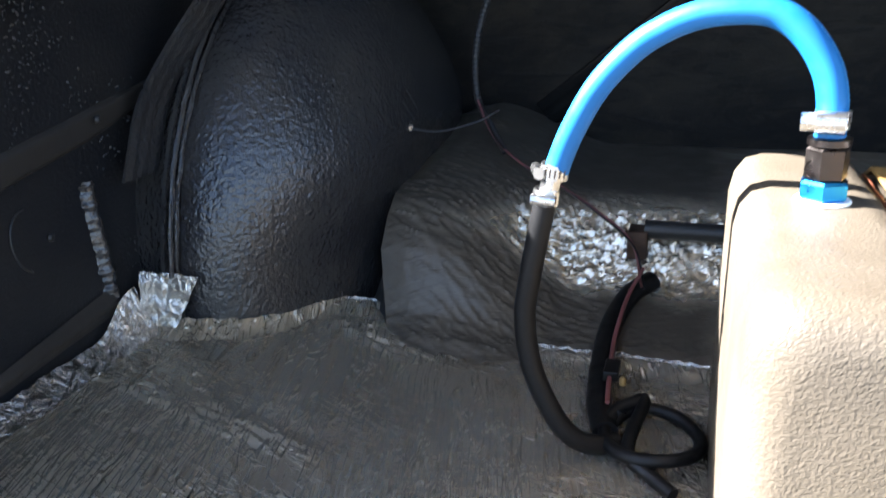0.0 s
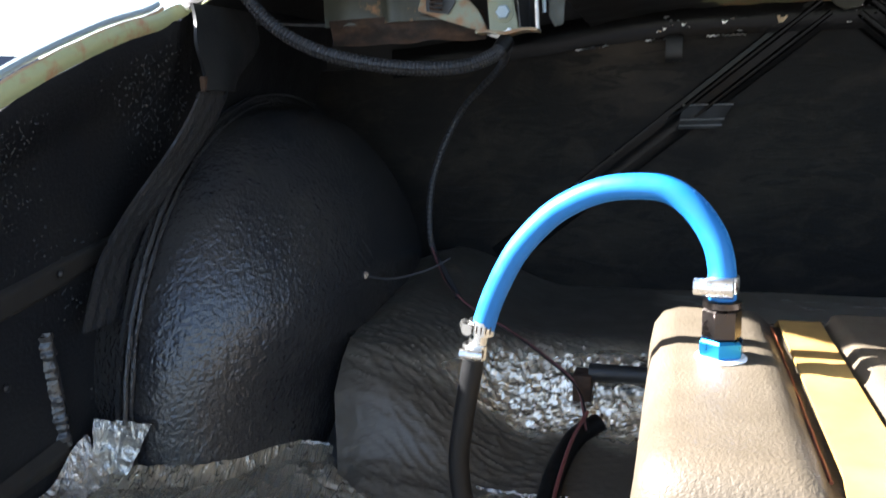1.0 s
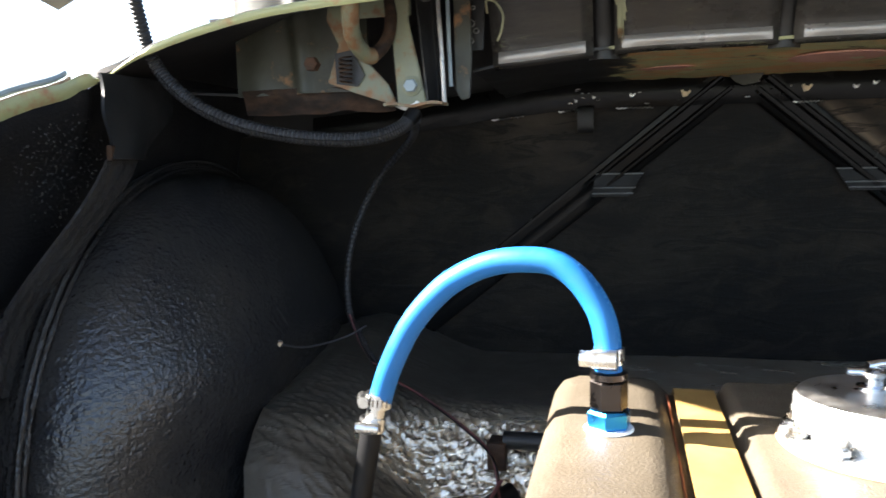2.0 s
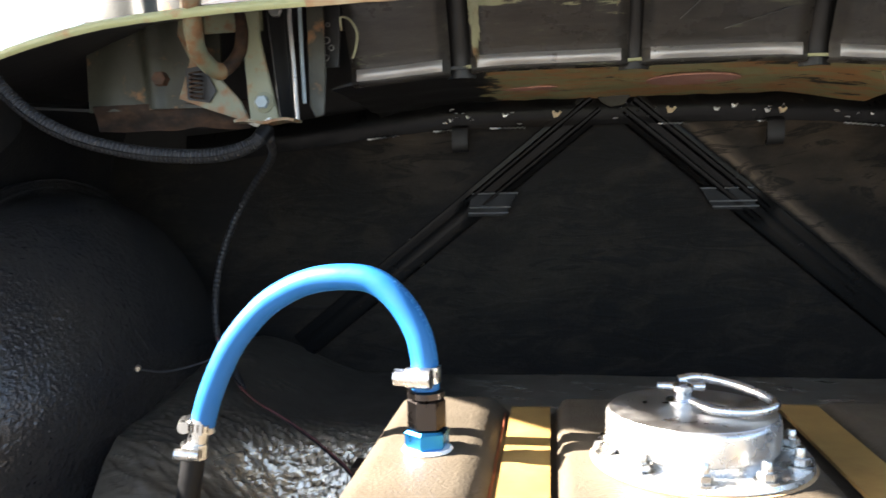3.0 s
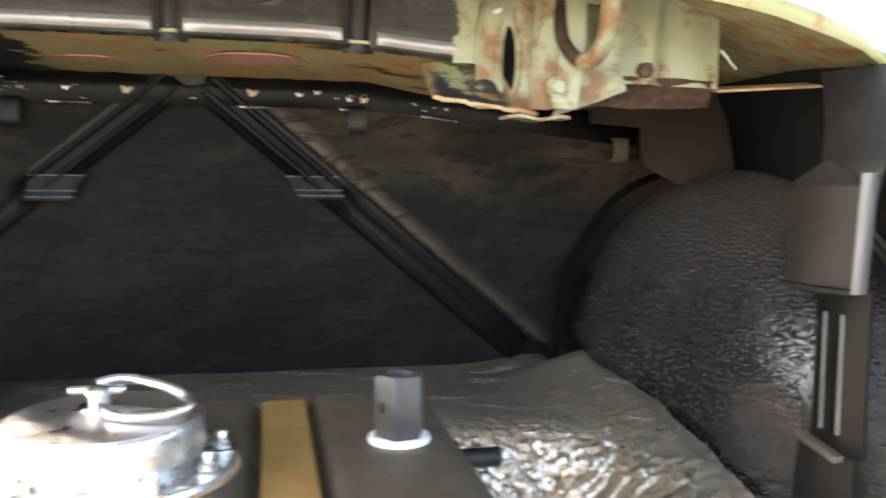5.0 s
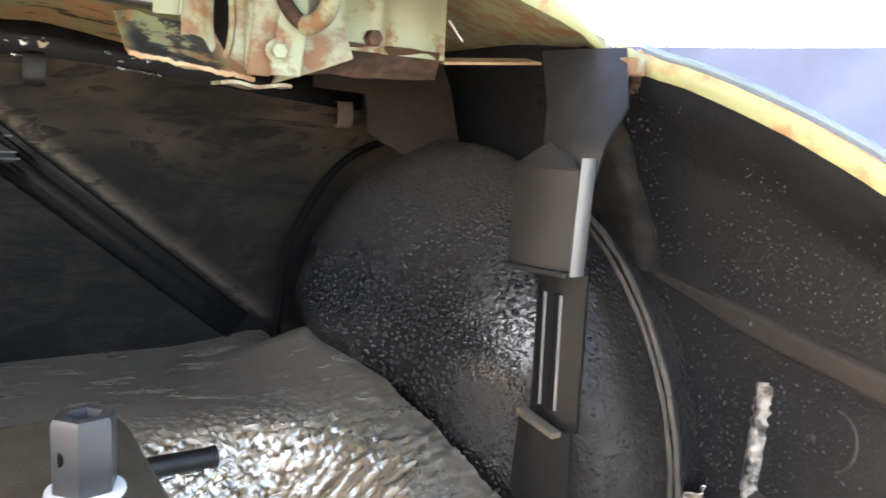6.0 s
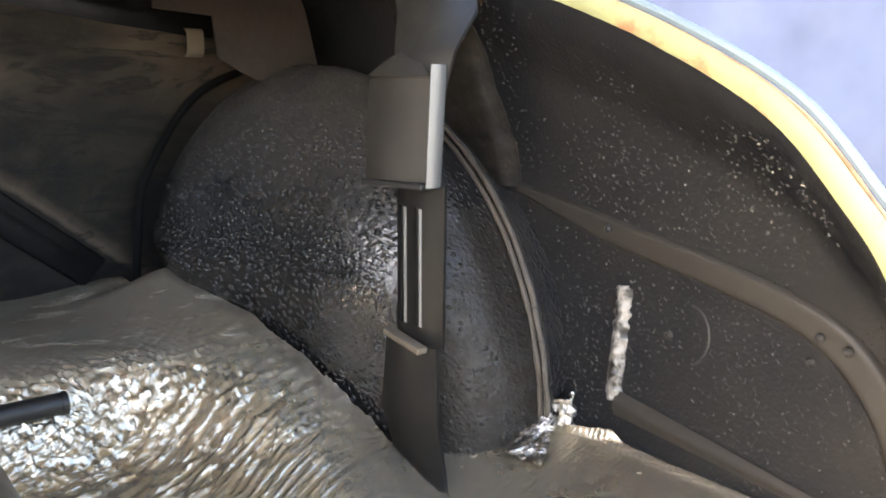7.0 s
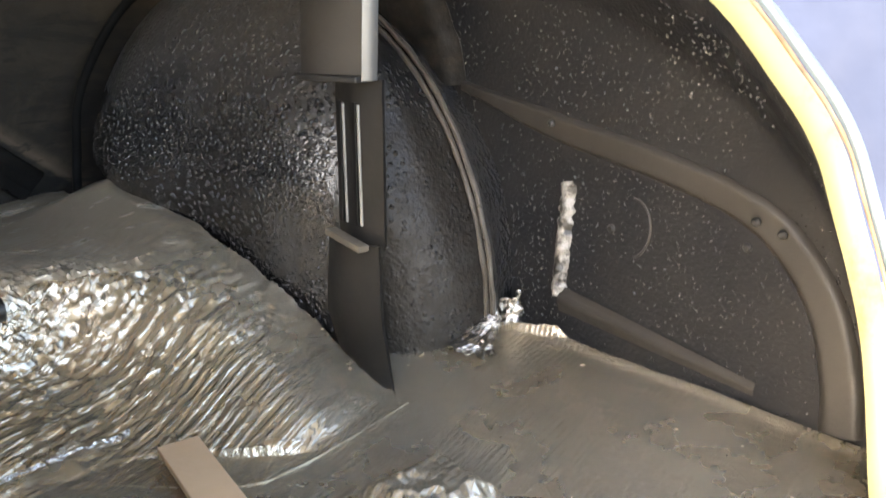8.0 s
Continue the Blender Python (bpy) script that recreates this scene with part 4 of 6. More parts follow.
def build_side_brace(side):
    """Upright brace between the rim and the floor beside the wheel arch."""
    h = 0.612
    brace = thing("side_brace", (at_h(h, side), 0.64, 0.08), "black painted upright steel brace with two long slots", "brace", "side braces of the trunk")

    def sweep(rows):
        """rows: z, y of the rear edge, y of the front edge, h at rear, h at front."""
        def f(u, v):
            z = rows[0][0] + (rows[-1][0] - rows[0][0]) * u
            vals = [lerp_table([(r[0], r[k]) for r in rows], z) for k in (1, 2, 3, 4)]
            bow = 0.006 * math.sin(math.pi * v)
            return (at_h(vals[2] + (vals[3] - vals[2]) * v - bow, side), vals[0] + (vals[1] - vals[0]) * v, z)
        return f
    top = [(0.450, 0.646, 0.705, 0.617, 0.606), (0.490, 0.640, 0.712, 0.624, 0.612), (0.525, 0.647, 0.735, 0.655, 0.632), (0.582, 0.69, 0.79, 0.69, 0.665)]
    part("upper_arm", sheet(sweep(top), 14, 8, 0.004 * side), BLACK, brace)
    mid = [(0.372, 0.652, 0.724, 0.606, 0.587), (0.464, 0.648, 0.722, 0.603, 0.590)]
    part("box_section", sheet(sweep(mid), 14, 8, 0.004 * side), DUSTY, brace, "dusty satin black box section")

    def gable(u, v):
        y0, y1 = 0.648 + 0.048 * v, 0.722 - 0.022 * v
        return (at_h(0.603 - 0.013 * u - 0.006 * math.sin(math.pi * u) * (1 - v) + 0.020 * v, side), y0 + (y1 - y0) * u, 0.464 + 0.024 * v)
    part("gable", sheet(gable, 10, 5, 0.003 * side), DUSTY, brace)
    part("bottom_lip", box(at_h(0.600, side) - 0.012, at_h(0.600, side) + 0.012, 0.652, 0.726, 0.366, 0.3715, None, 0.0015, Euler((0, 0, radians(12 * side))).to_matrix().to_4x4()), BLACK, brace)
    part("top_bracket", box(at_h(0.690, side) - 0.010, at_h(0.690, side) + 0.012, 0.675, 0.700, 0.555, 0.572, None, 0.002), GREEN_RUST, brace, "rusty bracket at the rim")
    # rear flange of the box section, sky highlight put into its pale colour
    def edge(u, v):
        z = 0.368 + 0.108 * u
        return (at_h(0.603 + 0.014 * v, side), 0.6525 - 0.006 * u - 0.003 * math.sin(v * 3.1), z)
    part("rear_flange", sheet(edge, 10, 4, 0.003 * side), BRIGHT_EDGE, brace, "edge flange, pale for a sky highlight")
    low = [(0.215, 0.648, 0.712, 0.622, 0.616), (0.368, 0.648, 0.712, 0.622, 0.616)]
    lower = part("lower_plate", sheet(sweep(low), 14, 8, 0.004 * side), SATIN, brace)
    # pale tubes paint the edge highlights, black strips the dark openings
    for y, hh in ((0.672, 0.6138), (0.694, 0.6128)):
        bm = bmesh.new()
        pts = [(at_h(hh, side), y, 0.232), (at_h(hh - 0.0005, side), y + 0.001, 0.345)]
        tube(pts, 0.0016, 8, bm)
        part("slot_edge", bm, BRIGHT_EDGE, lower, "slot edge, pale for its highlight")
        part("slot", box(at_h(hh - 0.001, side) - 0.0015, at_h(hh - 0.001, side) + 0.0015, y + 0.003, y + 0.009, 0.232, 0.347, None, 0.0005), RUBBER, lower, "black strip for the slot's dark opening")
    part("foot_tab", box(at_h(0.603, side) - 0.008, at_h(0.603, side) + 0.004, 0.652, 0.708, 0.216, 0.2225, None, 0.0015, Euler((radians(8), 0, 0)).to_matrix().to_4x4()), TAN_STEEL, brace, "bent dusty tan steel tab")
    tail = [(0.062, 0.622, 0.630, 0.612, 0.610), (0.10, 0.632, 0.70, 0.612, 0.604), (0.140, 0.645, 0.722, 0.614, 0.604), (0.215, 0.650, 0.716, 0.616, 0.606)]
    part("tail", sheet(sweep(tail), 16, 8, 0.004 * side), SATIN, brace)


def build_left_brace():
    """The brace on the other side follows the panel down behind the seam."""
    brace = thing("side_brace", (at_h(0.76, -1), 0.62, 0.24), "black painted grooved steel brace running down the quarter panel", "brace", "side braces of the trunk")

    def arm(u, v):
        z = 0.497 + 0.090 * u
        y0, y1 = 0.712 + 0.003 * math.sin(9 * u), 0.768 + 0.075 * smooth01(u / 0.7)
        return (at_h(0.684 + 0.010 * u - 0.006 * math.sin(math.pi * v), -1), y0 + (y1 - y0) * v, z)
    part("upper_arm", sheet(arm, 14, 10, 0.004), BLACK, brace)

    def strip(u, v):
        z = 0.497 - 0.235 * u
        h = 0.690 + 0.075 * smooth01(u / 0.8)
        groove = 0.0010 * math.sin(v * math.pi * 3) ** 2
        y = 0.715 - 0.125 * u ** 0.9 + (0.056 - 0.004 * u) * v
        return (at_h(h - groove, -1), y, z)
    part("grooved_strip", sheet(strip, 40, 30, 0.003), UNDERCOAT, brace)
    part("rusty_corner", box(at_h(0.684, -1) - 0.003, at_h(0.684, -1) + 0.003, 0.709, 0.716, 0.496, 0.512, None, 0.001), RUST, brace)


def build_panel_details(side):
    """Ribs, screws and marks of a quarter panel, proud of its skin."""

    def on(y, z, off=0.0):
        return Vector((at_h(side_h(y, z) - off, side), y, z))
    rib = thing("panel_rib", on(0.28, 0.14), "black raised stiffening rib across the quarter panel", "panel rib", "ribs of the quarter panels")
    mid = spline([(0, 0.72, 0.350), (0, 0.59, 0.318), (0, 0.48, 0.297), (0, 0.40, 0.276), (0, 0.352, 0.250), (0, 0.313, 0.205), (0, 0.292, 0.15), (0, 0.285, 0.11)], 10)

    def band(u, v):
        i = u * (len(mid) - 1)
        a = min(int(i), len(mid) - 2)
        p = mid[a].lerp(mid[a + 1], i - a)
        d = (mid[min(a + 2, len(mid) - 1)] - mid[max(a - 1, 0)]).normalized()
        q = p + Vector((0, -d.z, d.y)) * (v - 0.5) * (0.028 + 0.006 * u) * (0.45 + 0.55 * smooth01(u / 0.14))
        return on(q.y, q.z, 0.0005 + 0.005 * min(1.0, 2.6 * math.sin(math.pi * v)))
    part("rib_band", sheet(band, 90, 10), DUSTY, rib)
    for y, z in ((0.59, 0.322), (0.352, 0.256), (0.375, 0.262)):
        part("rivet", lathe([(0.004, 0), (0.004, 0.002), (0.002, 0.004)], on(y, z, 0.008), 12, None, Euler((0, radians(-90 * side), 0)).to_matrix().to_4x4()), BLACK, rib)

    ridge = thing("stamped_ridge", on(0.572, 0.14), "L-shaped stamped ridge, its upright carrying a painted sky glint" if side > 0 else "L-shaped stamped ridge, black and lumpy", "panel ridge", "stamped ridges of the quarter panels")

    def upright(u, v):
        z = 0.148 + 0.118 * u
        w = 0.0095 * (1 + 0.45 * noise.noise(Vector((z * 150, 1, side)))) * (1 if 0.04 < u < 0.97 else 0.6)
        y = 0.576 + w * (2 * v - 1)
        return on(y, z, 0.001 + 0.007 * math.sin(math.pi * v) + 0.0022 * noise.noise(Vector((z * 150, y * 80, 2))))
    # right upright has the glint in its colour, left is plain undercoat
    part("upright", sheet(upright, 90, 12), UNDERCOAT if side < 0 else GLINT_WHITE, ridge)

    def foot(u, v):
        y = 0.572 - 0.215 * u
        z = 0.146 - 0.024 * u + 0.013 * (1 - 0.55 * u) * (2 * v - 1)
        return on(y, z, 0.0022 + 0.0050 * math.sin(math.pi * v) ** 2 * (1 - 0.75 * u))
    part("foot_ridge", sheet(foot, 40, 8), DUSTY, ridge)

    pts = []
    for k in range(13):
        a = radians(-70 + 160 * k / 12)
        pts.append(on(0.505 - 0.022 * math.cos(a) - 0.006, 0.232 + 0.028 * math.sin(a), 0.001))
    part("wire_loop" if side < 0 else "pressed_ring", tube(spline(pts, 3), 0.0012, 6), BLACK, ridge)
    for y, z in ((0.520, 0.228), (0.383, 0.238)):
        screw = thing("screw", on(y, z), "small black screw head in the quarter panel", "screw", "screws of the quarter panels")
        part("head", lathe([(0.004, 0), (0.0042, 0.002), (0.0025, 0.004)], on(y, z, 0.0), 12, None, Euler((0, radians(-90 * side), 0)).to_matrix().to_4x4()), BLACK, screw)


def build_slotted_panel(hinge):
    """Green sheet beside the riser, with an upright oval slot, a rounded corner and a torn foot."""
    def skin_y(x):
        return 0.846 - 0.030 * smooth01((x - 0.738) / 0.05)

    def ring(u, v):
        a = 2 * math.pi * u
        ox, oz = 0.0075 * math.cos(a), 0.036 * math.sin(a)
        px, pz = math.cos(a), math.sin(a)
        k = min((0.021 if px > 0 else 0.030) / max(abs(px), 1e-6), (0.130 if pz > 0 else 0.046) / max(abs(pz), 1e-6))
        x, z = 0.768 + ox + (k * px - ox) * v, 0.584 + oz + (k * pz - oz) * v
        return (x, skin_y(x) - 0.004 * math.exp(-((v - 0.06) / 0.06) ** 2) + 0.001 * noise.noise(Vector((x * 40, z * 40, 2))), z)
    panel = part("slotted_panel", sheet(ring, 96, 14, 0.003), GREEN_RUST, hinge, "pale green panel with an upright oval slot")

    def edge(u, v):
        x = 0.716 + 0.024 * v
        return (x, 0.852 - 0.004 * v, 0.584 + 0.130 * u + 0.003 * noise.noise(Vector((u * 9, v, 1))))
    part("side_sheet", sheet(edge, 20, 6, 0.003), GREEN, hinge)
    part("fold", tube([(0.7375, 0.8435, 0.585), (0.742, 0.843, 0.625), (0.747, 0.842, 0.700)], 0.0022, 8), GREEN, panel)
    part("corner_ridge", tube(spline([(0.7895, 0.806, 0.536), (0.790, 0.804, 0.575), (0.792, 0.803, 0.630), (0.795, 0.803, 0.710)], 6), 0.0062, 12), GREEN, hinge, "pale rounded corner of the panel")

    def wedge(u, v):
        a = Vector((0.690, 0.884, 0.588)).lerp(Vector((0.764, 0.836, 0.572)), u)
        b = Vector((0.694, 0.842, 0.548)).lerp(Vector((0.788, 0.800, 0.532)), u)
        p = a.lerp(b, v)
        return p + Vector((0, 0, 0.004 * noise.noise(p * 45) - 0.006 * math.sin(math.pi * v)))
    foot = part("foot_sheet", sheet(wedge, 40, 16, 0.003), mat_blotched(), hinge, "torn green foot of the panel with black brush strokes")
    lip = [Vector((0.694, 0.842, 0.548)).lerp(Vector((0.790, 0.800, 0.531)), k / 30) + Vector((0, -0.001, 0.003 * noise.noise(Vector((k * 0.5, 3, 0))))) for k in range(31)]
    part("torn_lip", tube(lip, 0.0026, 8, None, lambda i: 0.8 + 0.5 * abs(noise.noise(Vector((i * 0.8, 1, 0))))), TAN, foot, "tan rusty torn lip")
    part("tape_scrap", box(0.752, 0.762, 0.829, 0.8305, 0.633, 0.637, None, 0.0005, Euler((0, radians(-25), 0)).to_matrix().to_4x4()), WHITE, hinge, "small bright white scrap")
    part("nut", hexnut((0.806, 0.779, 0.655), 0.0065, 0.008, None, Euler((radians(90), 0, 0)).to_matrix().to_4x4()), ZINC, hinge, "bright plated nut")


def build_droplets(side):
    """Beads of undercoating that stand on a quarter panel."""
    rng = random.Random(31 + side)
    bm = bmesh.new()
    made = 0
    while made < (4600 if side > 0 else 2200):
        y, z = rng.uniform(0.25, 0.86), rng.uniform(0.07, 0.56)
        dense = 0.5 + 1.5 * noise.noise(Vector((y * 7, z * 7, 3 + side))) + 0.5 * noise.noise(Vector((y * 19, z * 19, side)))
        if z > (rim_z(y) if y < 0.72 else 0.57) - 0.02 or rng.random() > dense - (0.0 if side > 0 else 0.45):
            continue
        r = rng.uniform(0.0004, 0.0009) if rng.random() < 0.90 else rng.uniform(0.0009, 0.0015)
        c = Vector((at_h(side_h(y, z) - 0.0006, side), y, z))
        ey, ez, hi = r * rng.uniform(0.8, 1.3), r * rng.uniform(0.9, 1.9), r * rng.uniform(0.6, 0.9)
        lean = rng.uniform(-0.6, 0.6)
        rows = []
        for k, f in ((1.0, -0.5), (0.80, 0.55), (0.42, 0.90)):
            rows.append([bm.verts.new(c + Vector((-side * hi * f, k * (ey * math.cos(q) - lean * ez * math.sin(q)), k * ez * math.sin(q)))) for q in (math.pi * j / 3 for j in range(6))])
        tip = bm.verts.new(c + Vector((-side * hi, 0, 0)))
        for a, b in zip(rows, rows[1:]):
            for j in range(6):
                bm.faces.new((a[j], a[(j + 1) % 6], b[(j + 1) % 6], b[j]))
        for j in range(6):
            bm.faces.new((rows[-1][j], rows[-1][(j + 1) % 6], tip))
        made += 1
    wall = bpy.data.objects["wall_left" if side < 0 else "wall_right"]
    tagged(part("undercoat_beads", bm, GLOSS_TAR, wall, "glossy black beads of undercoating", True, 180), kind="stuff")


def build_hinge(side):
    """Trunk lid hinge: folded bracket, bolt, gooseneck arm, spring."""
    left = side < 0
    shift, drop = (0.0, 0.0) if left else (-0.024, -0.018)
    hinge = thing("lid_hinge", (at_h(0.375, side), 0.785, 0.54), "green and rusty trunk lid hinge, darkened for shade, on a folded bracket" if left else "green and rusty trunk lid hinge on a folded bracket", "hinge", "trunk lid hinges")

    def X(h):
        return at_h(h + shift, side)

    def flat(points):
        return [(X(h), z + drop * (z < 0.66)) for h, z in points]
    turn = Euler((radians(90), 0, 0)).to_matrix().to_4x4()
    # the left side takes the greens dimmed for shade
    main, dark, rusty = (GREEN_SHADED, BLACK, GREEN_RUST_SHADED) if left else (GREEN, GREEN_RUST, GREEN_RUST)

    if not left:
        build_slotted_panel(hinge)
    low = 0.551
    bracket = part("bracket", plate(flat([(0.360, 0.546), (0.391, 0.546), (0.397, 0.633), (0.398, 0.715), (0.374, 0.715), (0.378, 0.633)] if left else [(0.368, 0.552), (0.389, 0.552), (0.398, 0.630), (0.406, 0.715), (0.384, 0.715), (0.376, 0.633)]), 0.004, "y", 0.785, None, 0.001), main if left else GREEN_RUST, hinge)
    if not left:
        bracket = part("bolt_plate", plate(flat([(0.386, 0.553), (0.414, 0.553), (0.420, 0.600), (0.424, 0.715), (0.405, 0.715), (0.398, 0.630)]), 0.004, "y", 0.780, None, 0.001), main, hinge, "pale green bolt plate")
    bolt_h, bolt_y = (0.376, 0.785) if left else (0.3925, 0.780)
    part("bolt_washer", lathe([(0.0105, 0), (0.0105, 0.0015), (0.009, 0.002)], (X(bolt_h), bolt_y, 0.566 + drop * 0.6), 20, None, turn), main, bracket)
    part("bolt", hexnut((X(bolt_h), bolt_y - 0.002, 0.566 + drop * 0.6), 0.0072, 0.006, None, turn), PALE_EDGE if left else GREEN, bracket)

    if left:
        def fold(u, v):
            """Flange folded back from the bracket."""
            z = 0.546 + 0.169 * u
            h = 0.360 + 0.016 * u + (0.343 + 0.003 * u - 0.360 - 0.016 * u) * v
            return (X(h), 0.786 + 0.016 * math.sin(math.pi * v) + 0.004 * v, z)
        part("folded_flange", sheet(fold, 16, 8, 0.002), dark, hinge, "dark flange folded back from the bracket")
        part("rolled_edge", tube([(X(0.342), 0.789, 0.545 + drop), (X(0.344), 0.789, 0.60), (X(0.347), 0.789, 0.648), (X(0.346), 0.789, 0.71)], 0.0023, 8), PALE_GREY, hinge, "bright rolled edge")
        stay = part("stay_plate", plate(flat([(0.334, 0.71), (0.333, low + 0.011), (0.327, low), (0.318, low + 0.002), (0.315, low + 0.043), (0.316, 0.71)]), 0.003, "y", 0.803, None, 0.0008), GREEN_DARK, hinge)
        part("pale_rib", tube([(X(0.3365), 0.797, low + 0.014), (X(0.338), 0.797, low + 0.060), (X(0.339), 0.797, 0.70)], 0.0022, 8), PALE_EDGE, stay, "pale worn rib")
        holes = part("mounting_plate", plate(flat([(0.336, 0.715), (0.300, 0.715), (0.306, 0.604), (0.331, 0.604)]), 0.003, "y", 0.822, None, 0.0008), BLACK, hinge, "perforated mounting plate")
        for h, z, r in ((0.324, 0.654, 0.0026), (0.316, 0.648, 0.002), (0.325, 0.640, 0.0018), (0.318, 0.632, 0.0034), (0.326, 0.624, 0.0022), (0.313, 0.624, 0.0026), (0.319, 0.614, 0.0030)):
            ring = [(X(h) + r * math.cos(radians(30 * k)), 0.8205, z + r * math.sin(radians(30 * k))) for k in range(13)]
            part("hole_rim", tube(ring, 0.0007, 6), BRIGHT_EDGE, holes)
        part("bent_wire", tube(spline([(X(0.300), 0.815, 0.640), (X(0.300), 0.813, 0.653), (X(0.290), 0.812, 0.650), (X(0.283), 0.812, 0.637), (X(0.285), 0.814, 0.622), (X(0.290), 0.818, 0.612)], 8), 0.0013, 8), GREEN, hinge, "bent green painted wire")
        part("nut", hexnut((X(0.357), 0.779, 0.655), 0.0065, 0.008, None, turn), ZINC, hinge, "bright plated nut")

    def foot(u, v):
        h = 0.340 + 0.062 * u
        return (X(h), 0.768 + 0.028 * v + 0.002 * noise.noise(Vector((h * 90, v, side))), 0.5445 + drop + 0.0015 * math.sin(u * 9))
    part("foot_flange", sheet(foot, 24, 4, 0.003), rusty, hinge, "bare rusty foot flange")

    # gooseneck arm
    path = spline([(X(0.405), 0.668, 0.690), (X(0.407), 0.690, 0.657), (X(0.417), 0.715, 0.626 + drop * 0.5), (X(0.421), 0.740, 0.607 + drop), (X(0.413), 0.765, 0.596 + drop), (X(0.400), 0.778, 0.612 + drop), (X(0.396), 0.784, 0.634 + drop), (X(0.399), 0.790, 0.665), (X(0.402), 0.792, 0.705)], 8)
    part("gooseneck_arm", tube(path[:34], 0.0085, 12, None, lambda i: 1.0 + 0.10 * noise.noise(Vector((i * 0.4, side, 0)))), rusty, hinge, "rusty curved gooseneck arm")
    part("inner_limb", tube(path[33:], 0.0068, 10), RUST, hinge, "brown rusted limb of the arm")

    # side plate with the spring pocket
    part("side_plate", plate(flat([(0.462, 0.700), (0.470, 0.640), (0.457, 0.613), (0.471, 0.574), (0.440, 0.562), (0.393, 0.546), (0.404, 0.570), (0.424, 0.592), (0.440, 0.612), (0.444, 0.700)]), 0.004, "y", 0.792, None, 0.001), rusty, hinge, "rusty green side plate")
    if left:
        part("spring_pocket", plate(flat([(0.461, 0.604), (0.441, 0.607), (0.428, 0.580), (0.436, 0.568), (0.460, 0.572)]), 0.002, "y", 0.789, None, 0.0006), BLACK, hinge, "dark spring pocket")
        helix = [(X(0.447) + 0.0065 * math.cos(k * 0.7), 0.782 + 0.006 * math.sin(k * 0.7), 0.572 + drop + 0.0005 * k) for k in range(56)]
        part("spring", tube(helix, 0.0011, 6), RUST, hinge, "dark coil spring")
    part("pivot_bolt", hexnut((X(0.480), 0.778, 0.592 + drop), 0.0078, 0.012, None, turn), RUST_RED, hinge, "rusty pivot bolt")
    part("cross_strap", box(min(X(0.378), X(0.442)), max(X(0.378), X(0.442)), 0.796, 0.800, 0.640, 0.663, None, 0.001), main, hinge)

    panel = thing("inner_side_panel", (X(0.50), 0.80, 0.54), "green inner side panel, darkened for shade, with rust along its foot" if left else "pale green inner side panel with rust along its foot", "car panel", "inner side panels")

    def skin(u, v):
        h = 0.430 + 0.165 * u
        lean = 0.47 + 0.10 * v
        ridge = math.exp(-((u - lean) / 0.05) ** 2)
        return (X(h), 0.812 + 0.02 * u - 0.007 * ridge + 0.002 * math.sin(u * 14), 0.566 + 0.165 * v)
    # left skin: shade put into the paint colour
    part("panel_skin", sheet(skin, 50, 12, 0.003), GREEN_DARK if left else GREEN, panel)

    def base(u, v):
        h = 0.402 + 0.185 * u
        w = 0.003 * noise.noise(Vector((h * 30, v * 2, side)))
        return (X(h), 0.808 + 0.02 * u + w + 0.010 * (1 - v), 0.545 + 0.028 * v + (1 - v) * (0.004 * noise.noise(Vector((h * 25, 0, 0))) - (0.0 if left else 0.006 * (1 - u))))
    part("rusty_foot", sheet(base, 40, 8, 0.003), RUST if left else RUST_RED, panel, "rust-brown foot strip")

    def lip(u, v):
        h = 0.575 + 0.13 * u
        return (X(h) - side * shift, 0.84 + 0.03 * v, 0.566 + 0.010 * u + 0.006 * v)
    part("upper_lip", sheet(lip, 16, 4, 0.003), BLACK if left else TAN, panel)
    if not left:
        part("lower_gusset", plate([(0.930, 0.564), (1.100, 0.590), (1.120, 0.550), (1.138, 0.478), (1.110, 0.462), (1.052, 0.462), (1.003, 0.486), (0.998, 0.534), (0.930, 0.538)], 0.004, "y", 1.000, None, 0.001), mat_plain("brown_stained_black_paint", (0.022, 0.0155, 0.011), 0.7, 0.8, 0.003, 14, 0.0, 0.15), panel, "brown stained gusset below the panel")
        # zinc rod put in for a white glint line
        part("glint_rod", tube([(at_h(0.572, 1), 0.83, 0.607), (at_h(0.590, 1), 0.83, 0.588)], 0.0016, 8), ZINC, panel, "bright zinc rod for a white glint line")


